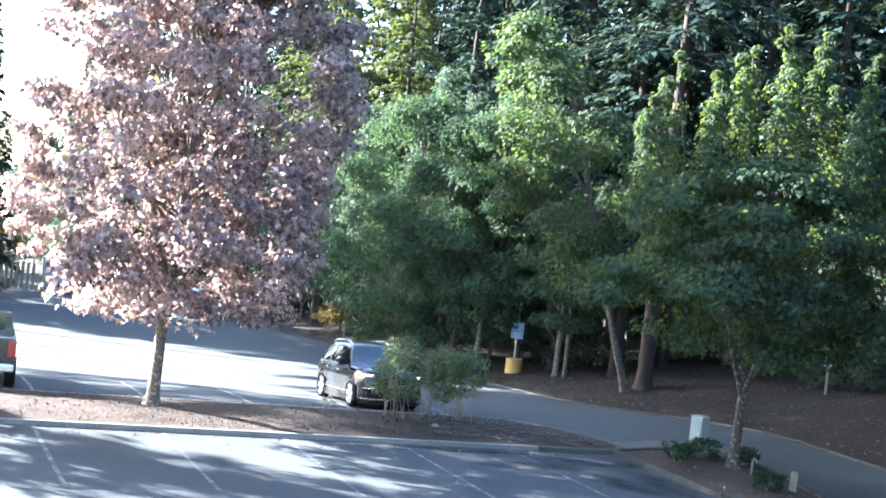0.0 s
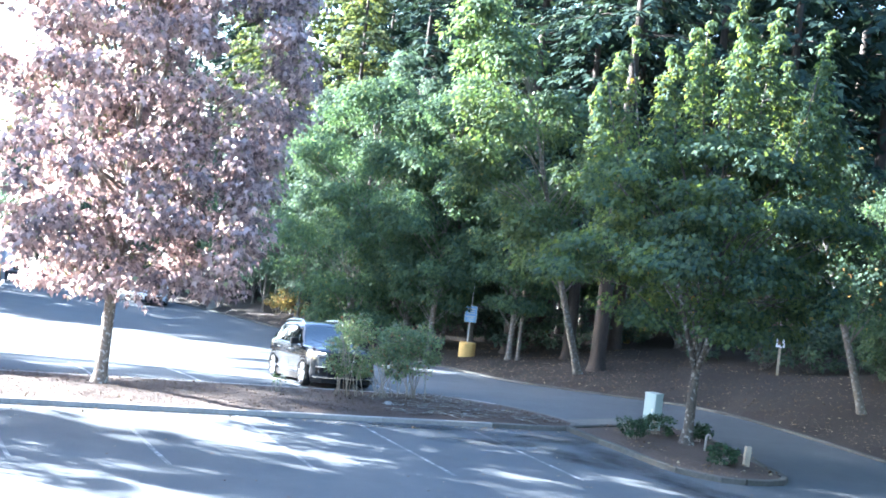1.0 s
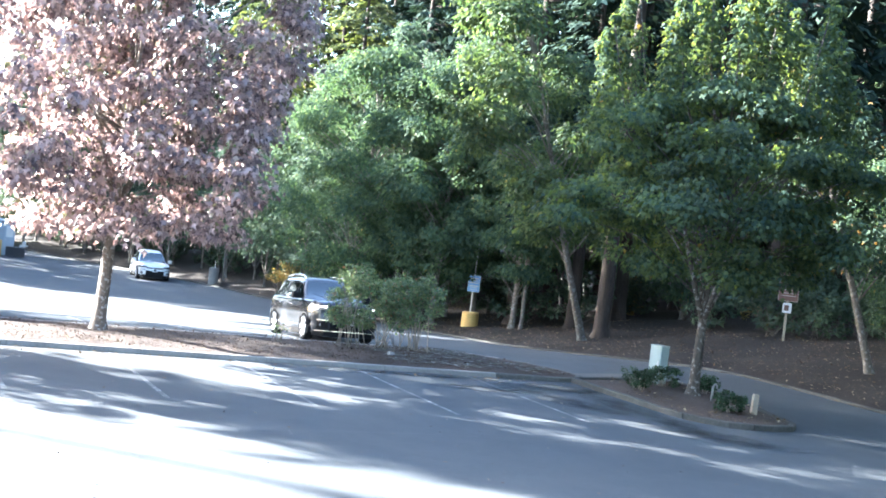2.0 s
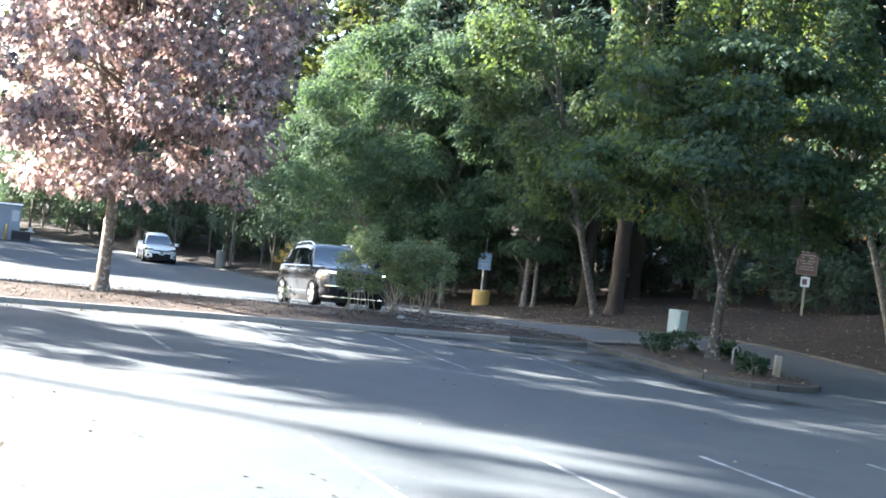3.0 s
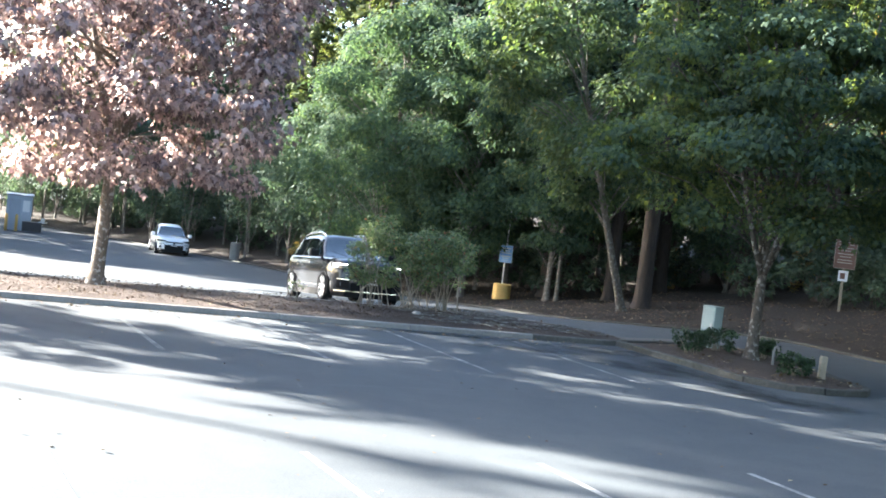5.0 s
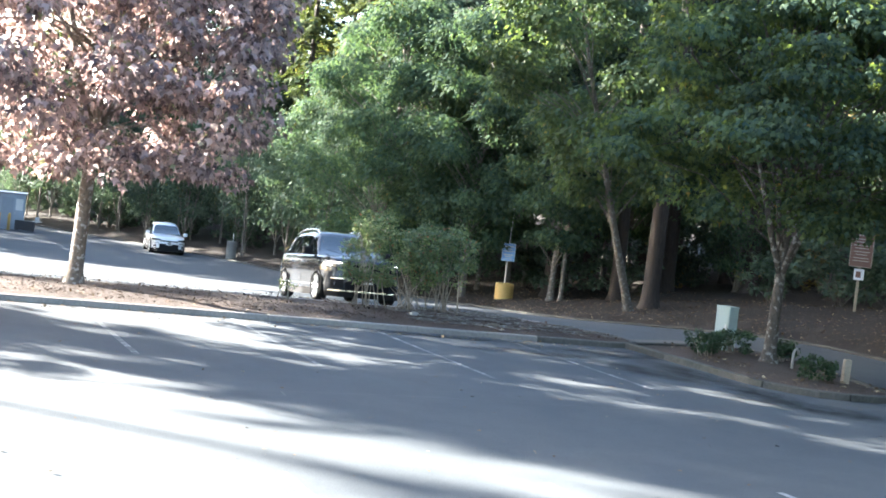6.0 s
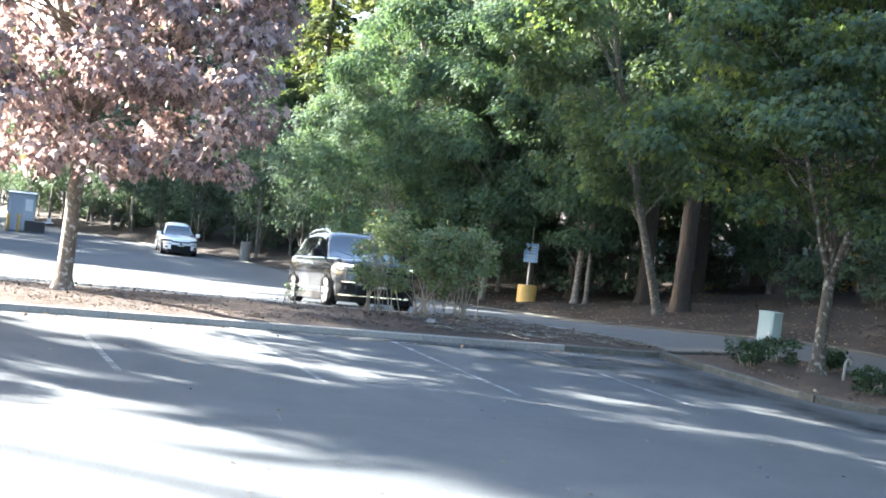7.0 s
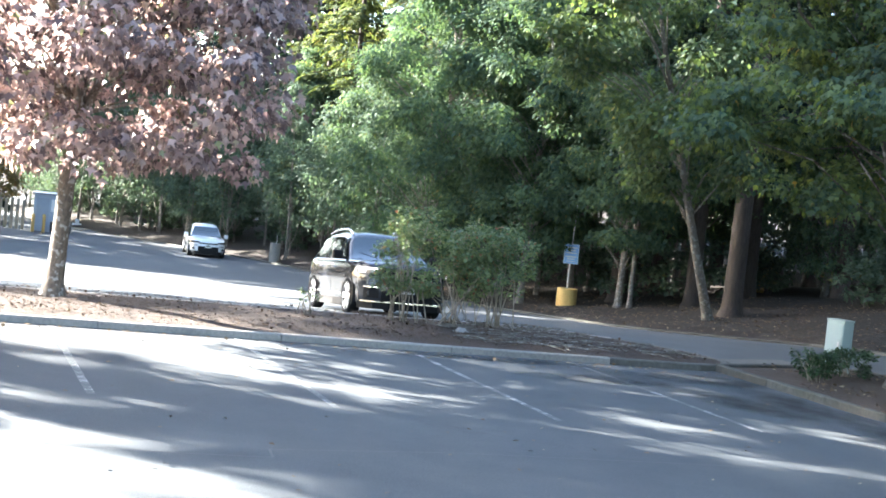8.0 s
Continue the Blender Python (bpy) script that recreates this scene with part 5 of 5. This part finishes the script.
        part("mirror", box(L * (cowl_at - 0.17), L * (cowl_at - 0.1), sgn * (W + 0.09) - 0.11, sgn * (W + 0.09) + 0.1, belt - 0.03, belt + 0.16, bevel=0.035), TRIM if lit else paint, t, smooth=True)
        part("mirror_arm", box(L * (cowl_at - 0.16), L * (cowl_at - 0.12), sgn * W * 0.93 - 0.06, sgn * W * 0.93 + 0.1, belt - 0.02, belt + 0.03, bevel=0.01), TRIM, t)
        for x in (L * (cowl_at - 0.42), -L * 0.36):
            part("door_handle", box(x - 0.1, x + 0.1, sgn * W * 0.995 - 0.01, sgn * W * 0.995 + 0.025, belt - 0.2, belt - 0.165, bevel=0.008), CHROME, t)
        for x in (L * (cowl_at - 0.06), L * (cowl_at - 0.45), -L * 0.38):
            gap = bmesh.new()
            rows = [[gap.verts.new((x + o, sgn * (y + 0.002), z)) for o in (-0.005, 0.005)] for y, z in section(x)[3:8]]
            for a, b in zip(rows[:-1], rows[1:]):
                gap.faces.new((a[0], a[1], b[1], b[0]))
            part("door_gap", gap, TRIM, t)
        if rails:
            at = np.linspace(roof_b - 0.05, roof_f - 0.12, 8)
            lift = [-0.02, 0.018, 0.03, 0.033, 0.033, 0.03, 0.02, -0.02]
            rail = tube([(x, sgn * (0.9 * half_w(x) - 0.36 * (roof_line(x) - belt) - 0.09), roof_line(x) + k - 0.01) for x, k in zip(at, lift)], [0.024] * 8, 8)
            part("roof_rail", rail, CHROME, t, smooth=True)
        lampo = part("headlamp", nose_strip(sgn * W * 0.5, sgn * W * 0.955, hood * 0.76, hood * 0.9, 0.012, 0.06, 0.6), LENS, t)
        if lit:
            part("lamp_glow", nose_strip(sgn * W * 0.66, sgn * W * 0.93, hood * 0.845, hood * 0.875, 0.02), LAMP_ON, lampo, "lit white lamp strip")
            part("lamp_glow", nose_strip(sgn * W * 0.86, sgn * W * 0.93, hood * 0.79, hood * 0.87, 0.024), LAMP_ON, lampo, "lit white lamp strip")
        part("fog_recess", nose_strip(sgn * W * (0.6 if lit else 0.72), sgn * W * 0.86, 0.38, 0.6 if lit else 0.46, 0.008), TRIM, t)
        part("fog_strip", nose_strip(sgn * W * 0.58, sgn * W * 0.87, 0.585, 0.61, 0.016), CHROME if lit else TRIM, t)
        part("fog_lamp", lathe([(0, 0), (0.055, 0), (0.055, 0.03), (0.04, 0.04), (0, 0.04)], 16, pose(L * 0.95, sgn * W * 0.76, 0.47, 0, 90)), LENS, t)
        part("tail_lamp", box(-L * 0.985, -L * 0.93, sgn * W * 0.68 - 0.1, sgn * W * 0.68 + 0.06, belt - 0.25, belt - 0.03, bevel=0.02), RED_LENS, t)
    low, top = (0.55, 0.84) if lit else (0.73, 0.8)
    grille = part("grille", nose_strip(-W * 0.5, W * 0.5, hood * low, hood * top, 0.015), TRIM, t)
    for k in range(4 if lit else 1):
        z = hood * (low + 0.02 + 0.07 * k)
        part("grille_bar", nose_strip(-W * 0.47, W * 0.47, z - 0.008, z + 0.012, 0.025), CHROME, grille)
    if lit:
        part("chrome_bar", nose_strip(-W * 0.56, W * 0.56, hood * 0.845, hood * 0.885, 0.03), CHROME, grille, "bright chrome bar")
    part("emblem", lathe([(0, 0), (0.07, 0), (0.06, 0.02), (0, 0.02)], 16, pose(L * 1.008, 0, hood * 0.72, 0, 90)), CHROME, grille)
    part("bumper_intake", nose_strip(-W * 0.55, W * 0.55, 0.3, 0.52 if lit else 0.56, 0.012), TRIM, t)
    part("bumper_trim", nose_strip(-W * 0.9, W * 0.9, 0.29, 0.325, 0.02), CHROME if lit else TRIM, t)
    # black valance that also stands for the shadow under the bumper
    part("shadow_valance", nose_strip(-W * 0.93, W * 0.93, 0.16, 0.3, 0.004), TRIM, t)
    plate = part("number_plate", box(L * 1.004, L * 1.015, -0.15, 0.15, 0.5, 0.65, bevel=0.004), WHITE_PAINT, t)
    part("writing_bar", box(L * 1.013, L * 1.018, -0.1, 0.1, 0.55, 0.6), TRIM, plate)
    for y in (-0.3, 0.25):
        part("wiper", tube([(cowl + 0.02, y, deck(cowl) + 0.05), (cowl - 0.2, y - 0.35, deck(cowl) + 0.16)], [0.008, 0.006], 5), TRIM, t)
    return t


def facing(x, y, turn, front=1.4, back=-1.4):
    """The pose of a car on the sloping road that heads along turn degrees."""
    a = radians(turn)
    zs = [float(road_z(x + f * math.cos(a), y + f * math.sin(a))) for f in (front, back)]
    pitch = -math.degrees(math.atan2(zs[0] - zs[1], front - back))
    return pose(x, y, sum(zs) / 2, 0, 0, turn) @ pose(0, 0, 0, 0, pitch, 0)


SUV_PAINT = plain("dark_grey_metallic_paint", (0.034, 0.038, 0.046), 0.14, 0.0, clear=0.15, var=0.05)
WHITE_CAR = plain("silver_white_paint", (0.8, 0.81, 0.82), 0.3, 0.0, clear=1.0, var=0.04)
BLACK_PAINT = plain("black_car_paint", (0.015, 0.015, 0.017), 0.2, 0.2, clear=1.0, var=0.05)
suv = car("suv", facing(-2.1, 38.4, -67.5), "dark grey metallic suv with lit headlamps parked behind the island", SUV_PAINT, 4.95, 2.0, 1.78, 1.12, 1.15, lit=True, cowl_at=0.5, roof_at=0.18, slope=0.0)
car("crossover", facing(-15.2, 78.3, -71), "silver white crossover on the access road", WHITE_CAR, 4.74, 1.86, 1.64, 0.93, 1.0, slope=0.13, rails=False, cowl_at=0.5, roof_at=0.08)


def pickup(m):
    t = thing("pickup_truck", m, "black pickup truck backed towards the island", "pickup truck", "parked cars")
    L, W = 2.75, 0.98
    bed_ = part("bed", box(-L, -0.55, -W, W, 0.5, 1.32, bevel=0.04), BLACK_PAINT, t)
    part("tailgate", box(-L - 0.03, -L + 0.03, -W + 0.2, W - 0.2, 0.72, 1.3, bevel=0.015), BLACK_PAINT, bed_)
    part("bumper", box(-L - 0.16, -L + 0.02, -W, W, 0.45, 0.66, bevel=0.04), CHROME, t)
    for s in (1, -1):
        part("tail_lamp", box(-L - 0.035, -L + 0.12, s * (W - 0.09) - 0.1, s * (W - 0.09) + 0.1, 0.82, 1.26, bevel=0.02), RED_LENS, t)
        for x in (-1.75, 1.85):
            wheel(t, x, s * 0.9, 0.4, 0.27)
            # black ring in place of the shaded gap round the tyre
            part("wheel_arch", lathe([(0.4, -0.05), (0.48, -0.05), (0.48, 0.012), (0.4, 0.0)], 26, pose(x, s * 0.98, 0.44, -90 * s)), TRIM, t)
        part("side_step", box(-0.5, 1.2, s * W - 0.06, s * W + 0.12, 0.34, 0.42, bevel=0.02), TRIM, t)
    part("cab", loft([(-0.55, [(0, 0.5), (W, 0.5), (W, 1.25), (W * 0.82, 1.86), (0, 1.9)]), (0.9, [(0, 0.5), (W, 0.5), (W, 1.25), (W * 0.82, 1.88), (0, 1.92)]), (1.55, [(0, 0.5), (W, 0.5), (W, 1.2), (W * 0.9, 1.24), (0, 1.28)]), (2.7, [(0, 0.5), (W * 0.94, 0.5), (W * 0.94, 1.05), (W * 0.85, 1.14), (0, 1.16)])]), BLACK_PAINT, t)
    part("rear_window", box(-0.566, -0.55, -0.68, 0.68, 1.36, 1.78, bevel=0.003), GLASS, t)
    return t


px, py = plan(-0.5, 36.9)
pickup(facing(px, py, 109))

# ---- fallen leaves and twigs ----
rng = np.random.default_rng(5)
n = 34000
lx, ly = rng.uniform(-14, 24, n), rng.uniform(28, 74, n)
s_ = off_line(lx, ly, WOOD_KERB)
keep = (s_ > 0.15) & (s_ < 9)
lx, ly = lx[keep], ly[keep]
up = np.c_[np.zeros(len(lx)), np.zeros(len(lx)), np.ones(len(lx))]
flat = unit(rng, len(lx)) * np.array([1, 1, 0.15])
litter = leaf_cloud("leaf_litter", np.c_[lx, ly, bank_z(lx, ly) + 0.03], 0.05 + 0.08 * rng.random(len(lx)), flat, up + 0.35 * unit(rng, len(lx)), OVAL_LEAF, LITTER, None)
tagged(litter, "dry brown fallen leaves scattered on the wood bank", "leaves", kind="stuff")
n = 11000
e_, d_ = rng.uniform(-14, 15.3, n), rng.uniform(29.85, 33.6, n)
p_ = np.outer(e_, ROW) + np.outer(d_, DEEP)
keep = (e_ < 13.2) | (d_ < 33.5 - 1.3 * (e_ - 13.1))
p_ = p_[keep]
flat = unit(rng, len(p_)) * np.array([1, 1, 0.2])
chips = leaf_cloud("mulch_chips", np.c_[p_, np.full(len(p_), 0.185)], 0.03 + 0.06 * rng.random(len(p_)), flat, np.array([0, 0, 1.0]) + 0.4 * unit(rng, len(p_)), OVAL_LEAF, CHIPS, None)
tagged(chips, "bark chips and dry leaves on the island mulch", "mulch", kind="stuff")
n = 1200
q_ = np.c_[rng.uniform(4.8, 9.2, n), rng.uniform(28.3, 35.0, n)]
inner = np.array([[6.0, 33.4], [6.4, 31.2], [6.9, 29.4], [7.8, 28.9], [8.6, 29.4], [8.5, 31.4], [8.0, 33.6], [7.2, 34.3]])
near_ = np.array([min(np.hypot(*(inner - p).T)) for p in q_]) < 0.62
q_ = q_[near_]
flat = unit(rng, len(q_)) * np.array([1, 1, 0.2])
more = leaf_cloud("planter_litter", np.c_[q_, np.full(len(q_), 0.15)], 0.04 + 0.08 * rng.random(len(q_)), flat, np.array([0, 0, 1.0]) + 0.4 * unit(rng, len(q_)), OVAL_LEAF, LITTER, None)
tagged(more, "dry leaves and chips on the planter soil", "leaves", kind="stuff")
n = 500
e_, d_ = rng.uniform(-12, 16, n), 29.5 - rng.exponential(0.35, n)
p_ = np.outer(e_, ROW) + np.outer(d_, DEEP)
flat = unit(rng, n) * np.array([1, 1, 0.15])
blown = leaf_cloud("blown_leaves", np.c_[p_, np.full(n, 0.012)], 0.05 + 0.06 * rng.random(n), flat, np.array([0, 0, 1.0]) + 0.2 * unit(rng, n), OVAL_LEAF, LITTER, None)
tagged(blown, "dry leaves blown along the island kerb", "leaves", kind="stuff")
n = 420
p_ = np.c_[rng.uniform(-9, 15, n), rng.uniform(9, 29.5, n)]
loose_bits = leaf_cloud("scattered_leaves", np.c_[p_, np.full(n, 0.012)], 0.035 + 0.06 * rng.random(n), unit(rng, n) * np.array([1, 1, 0.15]), np.array([0, 0, 1.0]) + 0.25 * unit(rng, n), OVAL_LEAF, LITTER, None)
tagged(loose_bits, "dry leaves scattered over the asphalt of the lot", "leaves", kind="stuff")
# pale twigs and roots over the bare end of the island
twig_bm = bmesh.new()
tw = random.Random(5)
for k in range(150):
    e, d = tw.uniform(10.5, 15.3), tw.uniform(30.0, 33.2)
    if d > 33.3 - 1.35 * max(0, e - 13.0):
        continue
    p = plan(e, d)
    a, n_ = tw.gauss(0.0, 0.6), tw.uniform(0.15, 0.7)
    z = float(road_z(*p)) + 0.19
    pts = [Vector((p[0] + n_ * f * math.cos(a + 0.3 * f), p[1] + n_ * f * math.sin(a + 0.3 * f), z + tw.uniform(-0.01, 0.03))) for f in (0, 0.5, 1)]
    tube(pts, [0.013, 0.011, 0.006], 4, twig_bm)
twigs = part("fallen_twigs", twig_bm, BARK_ALDER, None)
tagged(twigs, "pale dry twigs and roots on the bare soil of the island end", "twigs", kind="stuff")
